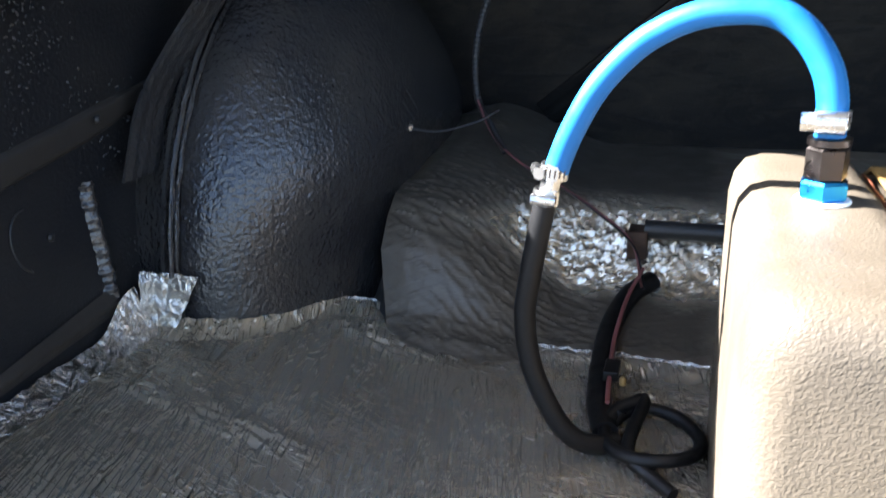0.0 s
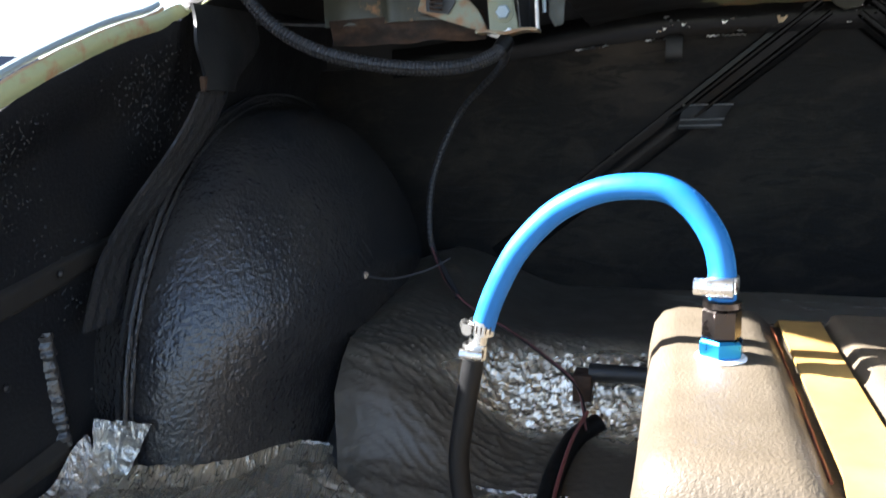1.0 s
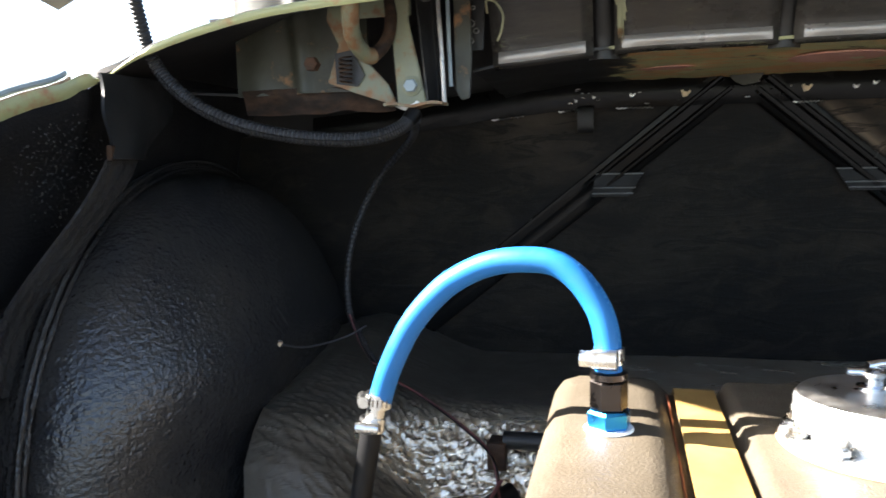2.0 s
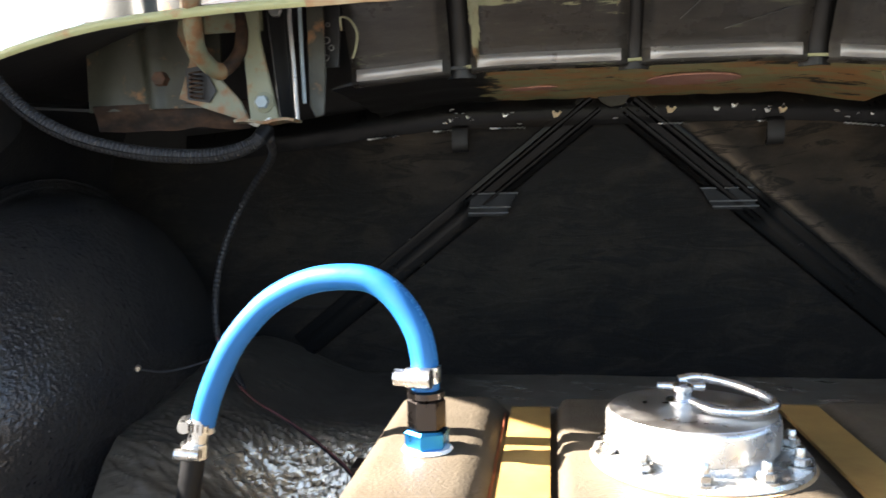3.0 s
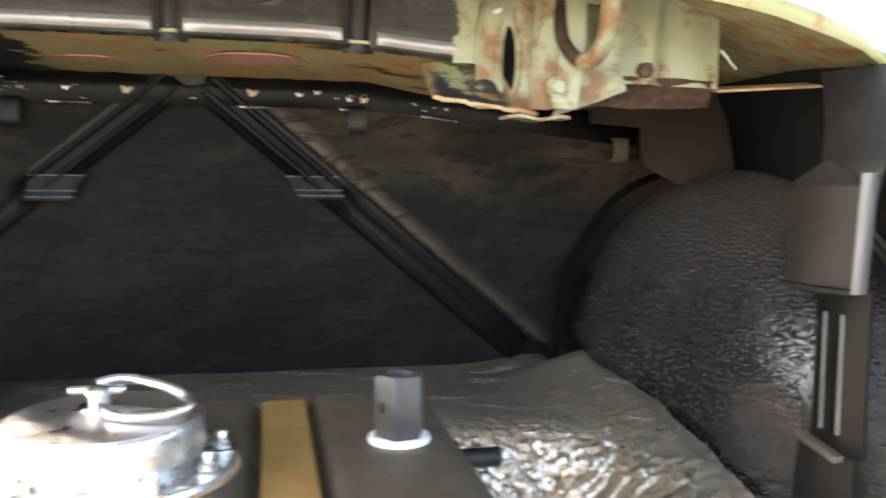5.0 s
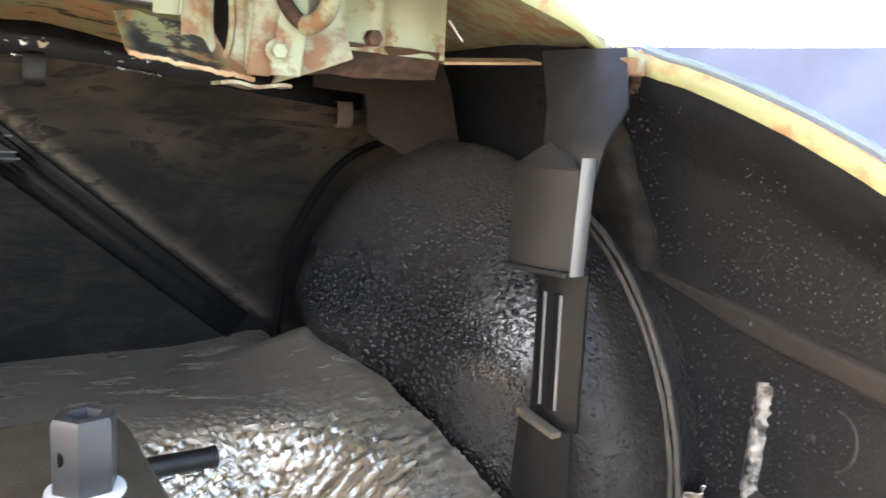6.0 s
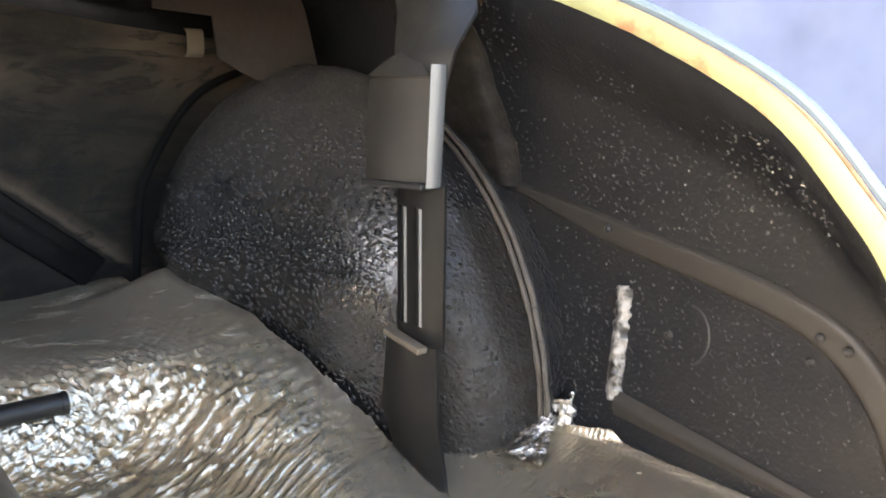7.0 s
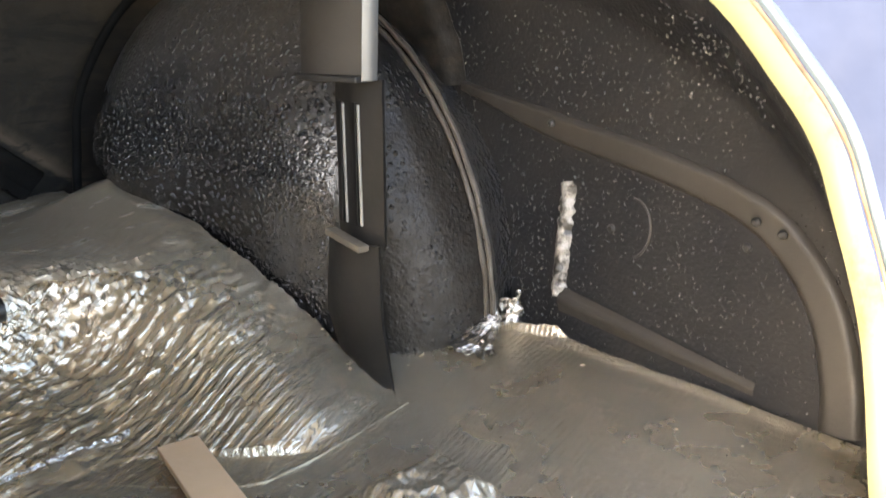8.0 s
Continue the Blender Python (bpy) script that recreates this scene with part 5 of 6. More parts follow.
build_shell()
build_shelf()
build_v_brace()
for h, z, label in ((-0.212, 0.537, "black steel hook clip hanging under the rail"), (0.212, 0.537, "black steel hook clip hanging under the rail"), (0.59, 0.505, "tan bare-metal hook clip on the board")):
    build_clip(h, z, label)
build_rim(-1, "trim_left")
build_rim(1, "trim_right")
build_wheelhouse(-1, "wheelhouse_left")
build_wheelhouse(1, "wheelhouse_right")
build_side_brace(1)
build_left_brace()
def build_pillar():
    """Inner pillar between the brace and the quarter panel, rusted under the rim."""
    pillar = thing("wall_pillar", (at_h(0.76, 1), 0.78, 0.36), "brown stained black inner pillar of the quarter panel", "pillar", kind="structure")

    def face(u, v):
        z = 0.350 + 0.205 * u
        y0 = 0.716 + 0.026 * smooth01(u / 0.7) + 0.003 * noise.noise(Vector((z * 45, 1, 0)))
        y = y0 + (0.88 - y0) * v
        lift = 0.013 * smooth01(v / 0.14) - 0.005 * smooth01((v - 0.3) / 0.4)
        return (at_h(side_h(y, z) - 0.001 - lift - 0.0012 * noise.noise(Vector((y * 40, z * 40, 2))), 1), y, z)
    part("pillar_face", sheet(face, 60, 24, 0.002), PILLAR_BROWN, pillar)

    def flake(u, v):
        y = 0.690 + 0.062 * u
        low = 0.012 + 0.016 * abs(noise.noise(Vector((u * 7, 4, 0)))) + 0.006 * noise.noise(Vector((u * 22, 1, 0)))
        z = 0.556 - low * v
        return (at_h(side_h(y, z) - 0.006 - 0.006 * v - 0.004 * noise.noise(Vector((u * 16, v * 3, 7))), 1), y, z)
    part("rust_flake", sheet(flake, 50, 12, 0.0015), RUST_RED, pillar, "scaly red-brown rust under the rim")


build_pillar()
for s in (-1, 1):
    build_panel_details(s)
    build_droplets(s)
    build_hinge(s)


# ---- lid ----
LID_EDGE = [(-0.30, 1.24), (0.33, 0.860), (0.430, 0.800), (0.454, 0.775), (0.48, 0.746), (0.53, 0.712), (0.584, 0.672), (0.70, 0.650)]


def build_lid():
    """The open lid over the trunk, out of view, which shades it."""
    def skin(u, v):
        y = 0.70 - 0.98 * v
        crown = 0.767 - 0.045 * ((max(y, 0.50) - 0.50) / 0.20) ** 2 + 0.75 * (0.50 - min(y, 0.50))
        edge = lerp_table(LID_EDGE, y)
        k = abs(2 * u - 1) ** 5
        return (C - 0.725 + 1.45 * u, y, crown * (1 - k) + edge * k)
    part("trunk_lid", sheet(skin, 40, 70, 0.03), LID_PAINT)
    tagged(bpy.data.objects["trunk_lid"], "open steel trunk lid with old olive-tan paint underneath", "car lid", kind="structure")


build_lid()


# ---- foil mats ----
LAP_Y = [(0.22, 0.7155), (0.45, 0.73), (0.58, 0.765), (0.62, 0.748), (0.65, 0.680), (0.68, 0.641), (0.72, 0.616), (0.76, 0.606)]


def build_mats():
    for side, m in ((-1, FOIL), (1, FOIL_R)):
        def mat(u, v, side=side):
            h = 0.10 + 0.69 * u
            y1 = lerp_table(EDGE_Y, h) + 0.006 * noise.noise(Vector((h * 18, side * 3, 0)))
            y = 0.20 + (y1 - 0.20) * v
            x = at_h(h, side)
            curl = 0.008 * smooth01((v - 0.95) / 0.05) + 0.006 * smooth01((h - 0.765) / 0.03)
            d = 0.0016 * noise.noise(Vector((x * 12, y * 9, 0)))
            k = smooth01((noise.noise(Vector((x * 5, y * 5, 7))) + 0.35) / 0.5)
            t = -0.28
            d += 0.0004 * k * crease(x * 0.95 - y * t, y * 0.95 + x * t, 0.0085, 0.05, side)
            d += 0.0022 * smooth01((v - 0.86) / 0.1) * crumple(x, y, 0.03, 1.0, 2)
            if side < 0:
                # folds gathered where the mat meets the foot of the ramp, and a few stray pulls
                near = math.exp(-((x + 0.135) / 0.045) ** 2 - ((y - 0.735) / 0.045) ** 2)
                a = math.atan2(y - 0.80, x + 0.19)
                d += 0.0065 * near * abs(math.sin(8 * a + 1.5 * noise.noise(Vector((x * 30, y * 30, 2)))))
                pull = smooth01((noise.noise(Vector((x * 5, y * 13, 4))) - 0.22) / 0.12)
                d += 0.0022 * pull * crease(y + 0.25 * x, x, 0.012, 0.05, 3.0)
            return (x - side * 0.01 * smooth01((h - 0.765) / 0.03), y, floor_z(h) + 0.003 + d + curl)
        part("foil_mat", sheet(mat, 330, 250, 0.0015), m)
        ob = scene.collection.objects[-1]
        tagged(ob, "wrinkled dull aluminium foil sound mat laid on the trunk floor", "foil mat", "foil mats")

        def torn(u, v, side=side):
            h = 0.22 + 0.54 * u
            lap = smooth01((h - 0.60) / 0.04) * (1 if side < 0 else 0)      # turned up against the wheel arch
            y = lerp_table(LAP_Y if side < 0 else EDGE_Y, h) + 0.006 * noise.noise(Vector((h * 18, side * 3, 0)))
            wide = 0.0018 + 0.0025 * lap + (0.003 + 0.007 * smooth01((h - 0.50) / 0.08)) * max(0.0, noise.noise(Vector((h * 40, side, 8))) + 0.25)
            return (at_h(h, side), y + 0.002 - wide * v, floor_z(h) + 0.0175 - 0.002 * lap - 0.9 * wide * v + 0.003 * noise.noise(Vector((h * 90, 2, side))) + 0.0015 * noise.noise(Vector((h * 260, v * 2, side))))
        if side < 0:
            def turned(u, v):
                h = 0.585 + 0.175 * u
                y = lerp_table(LAP_Y, h) + 0.006 * noise.noise(Vector((h * 18, side * 3, 0)))
                return (at_h(h, -1), y + 0.001 - 0.030 * v, floor_z(h) + 0.014 * smooth01((h - 0.585) / 0.05) * (1 - v) ** 1.7 + 0.0025 + 0.0012 * crumple(h, y - 0.03 * v, 0.02, 1.0))
            part("turned_up_edge", sheet(turned, 90, 20, 0.0008), m, ob)
        part("torn_edge", sheet(torn, 300, 5, 0.0006), CRINKLE, ob, "bright torn foil edge")

    def ramp(u, v):
        s = 1 if u > 0.5 else -1
        y0 = 0.712 - (0.115 if s > 0 else 0.03) * smooth01((abs(2 * u - 1) * 0.6 - 0.30) / 0.16)
        y = y0 + (1.190 - y0) * v
        e = ramp_edge(y, s) + 0.004 * noise.noise(Vector((y * 20, s, 0)))
        h = (2 * u - 1) * e
        x = C + h
        a = abs(h)
        zone = math.exp(-((y - 0.872) / 0.045) ** 2) * (1 - smooth01((a - 0.42) / 0.12)) * (1.0 if s > 0 else 0.25 + 0.75 * smooth01((x + 0.08) / 0.10))
        d = 0.0012 * zone * crumple(x * 1.3, y + 0.4 * x, 0.030, 1.0, 2) + 0.0015 * noise.noise(Vector((x * 9, y * 9, 4)))
        d += 0.0036 * zone * crease(y + 0.3 * h, x - 0.3 * y, 0.0085, 0.040, 2.0)
        d += 0.0028 * zone * crease(x + 0.5 * y, y - 0.5 * x, 0.010, 0.045, 6.0)
        # pulled folds fanning over the shoulder
        fan = (1.3 if s > 0 else 0.9) * smooth01((a - 0.26) / 0.1) * math.exp(-((y - 0.80) / 0.12) ** 2)
        d += 0.0024 * fan * crease(y - 0.30 * a, a + 0.30 * y, 0.0095, 0.045, 4.0)
        far = smooth01((a - 0.38) / 0.08) * smooth01((y - 0.92) / 0.05)
        d += 0.0018 * far * max(0.0, noise.noise(Vector((x * 20, y * 20, 3)))) * crease(y, a, 0.014, 0.03, 8.0)
        edge = smooth01((abs(2 * u - 1) - 0.95) / 0.05)
        d += edge * (0.004 * noise.noise(Vector((y * 40, h, 1))) - 0.004)
        d += 0.006 * math.exp(-((a - 0.515) / 0.02) ** 2 - ((y - 1.06) / 0.02) ** 2)
        d += 0.0014 * (1 - smooth01(v / 0.22)) * smooth01(v / 0.03) * (0.4 + max(0.0, -s) * 0.6) * crumple(x, y, 0.022, 1.0, 3)
        k = smooth01(v / 0.06)
        return (x, y, (ramp_z(x, y) + d) * k + floor_z(a) * (1 - k) + 0.004)
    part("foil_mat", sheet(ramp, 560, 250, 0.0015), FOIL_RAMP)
    tagged(scene.collection.objects[-1], "crumpled aluminium foil sound mat over the raised ramp", "foil mat", "foil mats")

    # bright tape along the foot of the left panel, flaring into a torn tab at the seam
    def tape(u, v):
        y = 0.26 + 0.335 * u
        h = 0.752 + 0.027 * v
        flare = smooth01((u - 0.80) / 0.2)
        z = floor_z(h) + 0.006 + (0.013 + 0.034 * flare) * v ** 1.4 + 0.0020 * noise.noise(Vector((y * 60, h * 60, 3))) + 0.0010 * noise.noise(Vector((y * 140, h * 140, 9)))
        return (at_h(h + 0.003 * noise.noise(Vector((y * 22, 1, 0))), -1), y, z)
    part("foil_tape", sheet(tape, 130, 24, 0.001), CRINKLE)
    tagged(scene.collection.objects[-1], "bright crumpled strip of aluminium foil tape along the panel", "foil tape", "foil tapes")

    def tab(u, v):
        h = (0.746 - 0.034 * u) * (1 - v) + 0.772 * v
        z = floor_z(h) + 0.004 + 0.064 * u - 0.006 * (1 - v) * (1 - u)
        return (at_h(h, -1), 0.588 + 0.010 * u + 0.012 * (1 - v) + 0.004 * noise.noise(Vector((h * 60, z * 60, 2))), z + 0.002 * noise.noise(Vector((h * 140, 1, 4))))
    part("foil_tape", sheet(tab, 40, 30, 0.001), CRINKLE)
    tagged(scene.collection.objects[-1], "bright torn tab of foil tape standing up the panel seam", "foil tape", "foil tapes")

    for h, y, z, w, t, m, label in ((0.772, 0.622, 0.115, 0.016, 0.040, CRINKLE, "small crumpled scrap of foil tape by the wheel arch"),
                                    (0.655, 0.652, 0.080, 0.017, 0.020, BACKING, "crumpled cream backing paper by the wheel arch"),
                                    (0.645, 0.612, 0.074, 0.014, 0.014, BACKING, "small torn piece of cream backing paper")):
        def scrap(u, v, h=h, y=y, z=z, w=w, t=t):
            a, b = 2 * u - 1, 2 * v - 1
            ang = math.atan2(b, a)
            out = 1 + 0.30 * noise.noise(Vector((2 * math.cos(ang), 2 * math.sin(ang), h * 40)))
            hh = h + w * a * out
            zz = z + t * (b * out * 0.5 + 0.5) - 0.012
            return (at_h(hh, 1), y - 0.010 * (1 - a * a) + 0.010 * noise.noise(Vector((hh * 90, zz * 90, 5))) + 0.006 * crumple(hh * 2, zz * 2, 0.03, 0.7), zz + 0.004 * a)
        part("foil_scrap" if m is CRINKLE else "paper_scrap", sheet(scrap, 22, 22, 0.001), m)
        tagged(scene.collection.objects[-1], label, "foil tape" if m is CRINKLE else "paper scrap", "scraps by the wheel arch")

    # creased flap of foil fanning out from the corner of the wheel arch
    def flap(u, v):
        a = radians(-118 + 96 * u)
        r = 0.008 + (0.058 + 0.012 * noise.noise(Vector((u * 9, 3, 0)))) * v
        h, y = 0.748 + r * math.sin(a) * 0.9, 0.612 + r * math.cos(a) * 0.9
        pleat = 0.0034 * abs(math.sin(11 * u + 2.5 * noise.noise(Vector((u * 6, v * 2, 1))))) * (1 - 0.5 * v)
        return (at_h(h, 1), y, floor_z(h) + 0.008 + 0.020 * (1 - v) ** 1.6 + pleat + 0.001 * noise.noise(Vector((h * 120, y * 120, 4))))
    part("foil_flap", sheet(flap, 70, 24, 0.001), CRINKLE)
    tagged(scene.collection.objects[-1], "creased bright flap of foil in the corner of the wheel arch", "foil tape", "scraps by the wheel arch")

    # folded pad of foil near the tank on the right-hand floor
    def pad(u, v):
        x, y = 0.905 + 0.12 * u, 0.43 + 0.10 * v
        e = min(u, 1 - u, v, 1 - v)
        return (x, y, 0.060 + 0.022 * smooth01(e / 0.3) + 0.003 * crumple(x, y, 0.025, 1.0))
    part("foil_pad", sheet(pad, 70, 60, 0.001), FOIL_RAMP)
    tagged(scene.collection.objects[-1], "folded crumpled pad of aluminium foil on the floor", "foil pad")

    strip = thing("wood_strip", (0.862, 0.60, 0.066), "pale flat wooden strip lying on the foil floor", "wood strip")
    part("strip_body", box(0.821, 0.856, 0.40, 0.682, 0.066, 0.0725, None, 0.0012, Euler((radians(0.5), 0, radians(-7))).to_matrix().to_4x4()), WOOD, strip)

    # cross bar the tank is bolted to
    bar = thing("mounting_bar", (C, 0.868, 0.14), "black steel mounting bar across the ramp behind the tank", "bar")
    part("tube", tube([(0.137, 0.868, 0.160), (0.777, 0.868, 0.160)], 0.0105, 12), BLACK, bar)
    part("end_bracket", box(0.119, 0.141, 0.853, 0.885, 0.128, 0.160, None, 0.002), RUST, bar, "rusty brown end bracket")
    part("end_cap", lathe([(0.0098, 0.0), (0.0112, 0.001), (0.0112, 0.006), (0.0098, 0.007)], (0.772, 0.868, 0.160), 16, None, Euler((0, radians(90), 0)).to_matrix().to_4x4()), BLACK, bar)


# ---- fuel cell ----
def build_tank():
    tank = thing("fuel_cell", (C, 0.50, 0.058), "weathered beige plastic fuel cell with two yellow straps", "fuel tank")
    x0, x1, z0, z1 = 0.2135, 0.6575, 0.058, 0.300
    y0, y1 = 0.328, 0.672
    top = [(x0, z0), (x0, z1 - 0.030), (x0 + 0.003, z1 - 0.014), (x0 + 0.010, z1 - 0.004), (x0 + 0.022, z1),
           (0.288, z1), (0.298, z1 - 0.002), (0.305, z1 - 0.009), (0.310, z1 - 0.0145), (0.349, z1 - 0.0145), (0.352, z1 - 0.010), (0.356, z1 - 0.003), (0.362, z1 - 0.001),
           (C, z1 - 0.001), (0.508, z1 - 0.001), (0.514, z1 - 0.003), (0.518, z1 - 0.008), (0.520, z1 - 0.010), (0.560, z1 - 0.010), (0.562, z1 - 0.007), (0.566, z1 - 0.002), (0.574, z1),
           (x1 - 0.022, z1), (x1 - 0.010, z1 - 0.004), (x1 - 0.003, z1 - 0.014), (x1, z1 - 0.030), (x1, z0)]
    prof = [Vector((a, 0, b)) for a, b in top]
    stations = [(y0, 0.024), (y0 + 0.003, 0.014), (y0 + 0.009, 0.006), (y0 + 0.018, 0.0015), (y0 + 0.028, 0.0)] + [(y0 + 0.03 + (y1 - y0 - 0.06) * k / 12, 0.0) for k in range(13)] + [(y1 - 0.028, 0.0), (y1 - 0.018, 0.0015), (y1 - 0.009, 0.006), (y1 - 0.003, 0.014), (y1, 0.024)]
    bm = bmesh.new()
    rows = []
    for y, ins in stations:
        row = []
        for p in prof:
            x = C + (p.x - C) * (1 - ins / 0.222)
            z = z0 + (p.z - z0) * (1 - ins / 0.242)
            n = 0.0012 * noise.noise(Vector((x * 14, y * 14, z * 14)))
            row.append(bm.verts.new((x + n, y + n, z + n)))
        rows.append(row)
    for a, b in zip(rows, rows[1:]):
        for k in range(len(prof) - 1):
            bm.faces.new((a[k], a[k + 1], b[k + 1], b[k]))
        bm.faces.new((a[-1], a[0], b[0], b[-1]))
    bm.faces.new(rows[0][::-1])
    bm.faces.new(rows[-1])
    part("tank_body", bm, TANK, tank, "", True, 60)
    # red edge line of sealant beside the left strap
    part("sealant_line", tube([(0.3095, y0 + 0.03 + 0.3 * k / 20, z1 - 0.0125 + 0.0006 * math.sin(k * 1.9)) for k in range(20)], 0.0011, 6), mat_plain("red_orange_sealant", (0.17, 0.05, 0.022), 0.6, 0.3), tank, "thin red-orange line beside the strap")

    for xa, xb, zt in ((0.3145, 0.3465, z1 - 0.0095), (0.5245, 0.5555, z1 - 0.0045)):
        ys = [(y0 - 0.004, 0.10), (y0 - 0.004, z1 - 0.045), (y0 + 0.006, z1 - 0.020), (y0 + 0.030, zt), (0.40, zt), (0.50, zt), (0.60, zt), (y1 - 0.030, zt), (y1 - 0.006, z1 - 0.020), (y1 + 0.004, z1 - 0.045), (y1 + 0.004, 0.10)]
        path = [Vector((0, a, b)) for a, b in ys]

        def strap(u, v, path=path, xa=xa, xb=xb):
            i = u * (len(path) - 1)
            a = min(int(i), len(path) - 2)
            p = path[a].lerp(path[a + 1], i - a)
            return (xa + (xb - xa) * v, p.y, p.z)
        part("strap", sheet(strap, 60, 4, 0.003), STRAP, tank, "flat yellow zinc-plated hold-down strap")

    cx, cy, cz = 0.4425, 0.508, z1
    cap = thing("filler_cap", (cx, cy, cz), "polished steel filler cap with a wire bail handle", "filler cap")
    flange = part("flange", lathe([(0.0675, 0.000), (0.0685, 0.0012), (0.0675, 0.004), (0.056, 0.0045), (0.050, 0.0042)], (cx, cy, cz), 64), CAP_STEEL, cap, "round bolted steel flange")
    part("gasket", lathe([(0.069, -0.002), (0.070, -0.0005), (0.069, 0.0)], (cx, cy, cz), 64), TAN, flange)
    kx, ky = cx - 0.005, cy + 0.002
    part("neck", lathe([(0.050, 0.004), (0.050, 0.014)], (kx, ky, cz), 48), CAP_STEEL, cap)
    lid = part("lid", lathe([(0.0535, 0.010), (0.0545, 0.011), (0.0545, 0.027), (0.0540, 0.0290), (0.0525, 0.0305)], (kx, ky, cz), 64), CAP_STEEL, cap, "brushed steel lid rim")
    part("lid_top", lathe([(0.0525, 0.0305), (0.0520, 0.0312), (0.040, 0.0322), (0.02, 0.0330), (0.004, 0.0334)], (kx, ky, cz), 64), POLISHED, lid, "polished round lid top")
    part("hub", lathe([(0.011, 0.033), (0.011, 0.0345), (0.006, 0.0355), (0.006, 0.040), (0.0075, 0.041), (0.0075, 0.044), (0.004, 0.046)], (kx - 0.004, ky + 0.010, cz), 24), STEEL, lid)
    part("cross_pin", tube([(kx - 0.020, ky + 0.012, cz + 0.043), (kx + 0.010, ky + 0.010, cz + 0.043)], 0.0028, 10), STEEL, lid)
    loop = spline([(kx - 0.006, ky + 0.018, cz + 0.0455), (kx + 0.008, ky + 0.020, cz + 0.047), (kx + 0.030, ky + 0.012, cz + 0.044), (kx + 0.046, ky - 0.004, cz + 0.040), (kx + 0.047, ky - 0.016, cz + 0.0375), (kx + 0.030, ky - 0.024, cz + 0.036), (kx + 0.010, ky - 0.020, cz + 0.036), (kx - 0.001, ky - 0.008, cz + 0.038)], 8)
    part("bail_handle", tube(loop, 0.0032, 10), STEEL, lid, "bent steel wire bail handle")
    for k in range(10):
        a = radians(-62 + 36 * k)
        bx, by = cx + 0.060 * math.cos(a), cy + 0.060 * math.sin(a)
        bolt = part("bolt", lathe([(0.0078, 0.004), (0.0078, 0.0055)], (bx, by, cz), 20), ZINC, cap)
        part("nut", hexnut((bx, by, cz + 0.0055), 0.0058, 0.005, None, Matrix.Rotation(0.7 * k, 4, "Z")), ZINC, bolt)
        part("stud", lathe([(0.0032, 0.010), (0.0032, 0.0155), (0.0026, 0.0165)], (bx, by, cz), 12), ZINC, bolt)

    # black hexagonal vent fitting
    px, py = 0.6105, 0.530
    vent = thing("vent_fitting", (px, py, z1), "black hexagonal vent fitting on a white washer", "fitting")
    part("washer", lathe([(0.0195, 0.0), (0.0200, 0.0012), (0.0195, 0.0032), (0.016, 0.0036)], (px, py, z1), 40), WHITE, vent, "white plastic washer")
    vb = part("hex_body", lathe([(0.0155, 0.0035), (0.0165, 0.005), (0.0165, 0.041), (0.0150, 0.0435), (0.0090, 0.0435), (0.0085, 0.038)], (px, py, z1), 6, None, Matrix.Rotation(radians(12), 4, "Z")), VENT_BLACK, vent)
    # flat black disc in place of the port's dark inside
    part("side_port", lathe([(0.0050, 0), (0.0045, 0.0006), (0.002, 0.0007)], (px - 0.0135, py - 0.0050, z1 + 0.0235), 16, None, look((0, 0, 0), (0.87, 0.5, 0)).to_3x3().to_4x4() @ Matrix.Rotation(0, 4, "Z")), SHADE_BLACK, vb, "round side port, its dark inside a black disc")

    # outlet fitting
    fx, fy = 0.2640, 0.5105
    fit_ = thing("hose_fitting", (fx, fy, z1), "black hex adapter on a blue anodised nut in the tank top", "fitting")
    part("washer", lathe([(0.0170, 0.0), (0.0172, 0.001), (0.0160, 0.0022)], (fx, fy, z1), 32), WHITE, fit_)
    part("blue_nut", hexnut((fx, fy, z1 + 0.002), 0.0155, 0.0125, None, Matrix.Rotation(radians(22), 4, "Z")), BLUE_METAL, fit_, "blue anodised hex nut")
    part("adapter", hexnut((fx, fy, z1 + 0.0145), 0.0130, 0.021, None, Matrix.Rotation(radians(8), 4, "Z")), DARK_METAL, fit_, "black anodised hex adapter")
    part("collar", lathe([(0.0100, 0.0355), (0.0128, 0.0365), (0.0128, 0.0405), (0.0105, 0.0415)], (fx, fy, z1), 32), DARK_METAL, fit_)
    part("barb", lathe([(0.0085, 0.0415), (0.0085, 0.05)], (fx, fy, z1), 24), BLUE_METAL, fit_)


def clamp(at, axis, r, label, screw_dir, size=1.0):
    """A worm-drive clamp: slotted band, housing and screw."""
    ob = thing("hose_clamp", at, label, "hose clamp", "hose clamps")
    turn = Vector((0, 0, 1)).rotation_difference(Vector(axis)).to_matrix().to_4x4()
    h = 0.0055
    part("band", lathe([(r, -h), (r + 0.0010, -h), (r + 0.0012, 0), (r + 0.0010, h), (r, h)], at, 40, None, turn), ZINC, ob)
    d = Vector(screw_dir).normalized()
    c = Vector(at) + d * (r + 0.004 * size)
    side = Vector(axis).cross(d).normalized()
    part("housing", tube([c - side * 0.009 * size, c + side * 0.008 * size], 0.0068 * size, 10), ZINC, ob)
    part("screw", tube([c - side * 0.017 * size, c - side * 0.008 * size], 0.0058 * size, 8), ZINC, ob)
    for k in range(7):
        a = radians(-70 + 20 * k)
        q = Vector(at) + (turn @ Vector((math.cos(a - 1.57), math.sin(a - 1.57), 0))) * (r + 0.0014)
        part("slot", tube([q - Vector(axis) * 0.003, q + Vector(axis) * 0.003], 0.0006, 6), DARK_METAL, ob)
    return ob


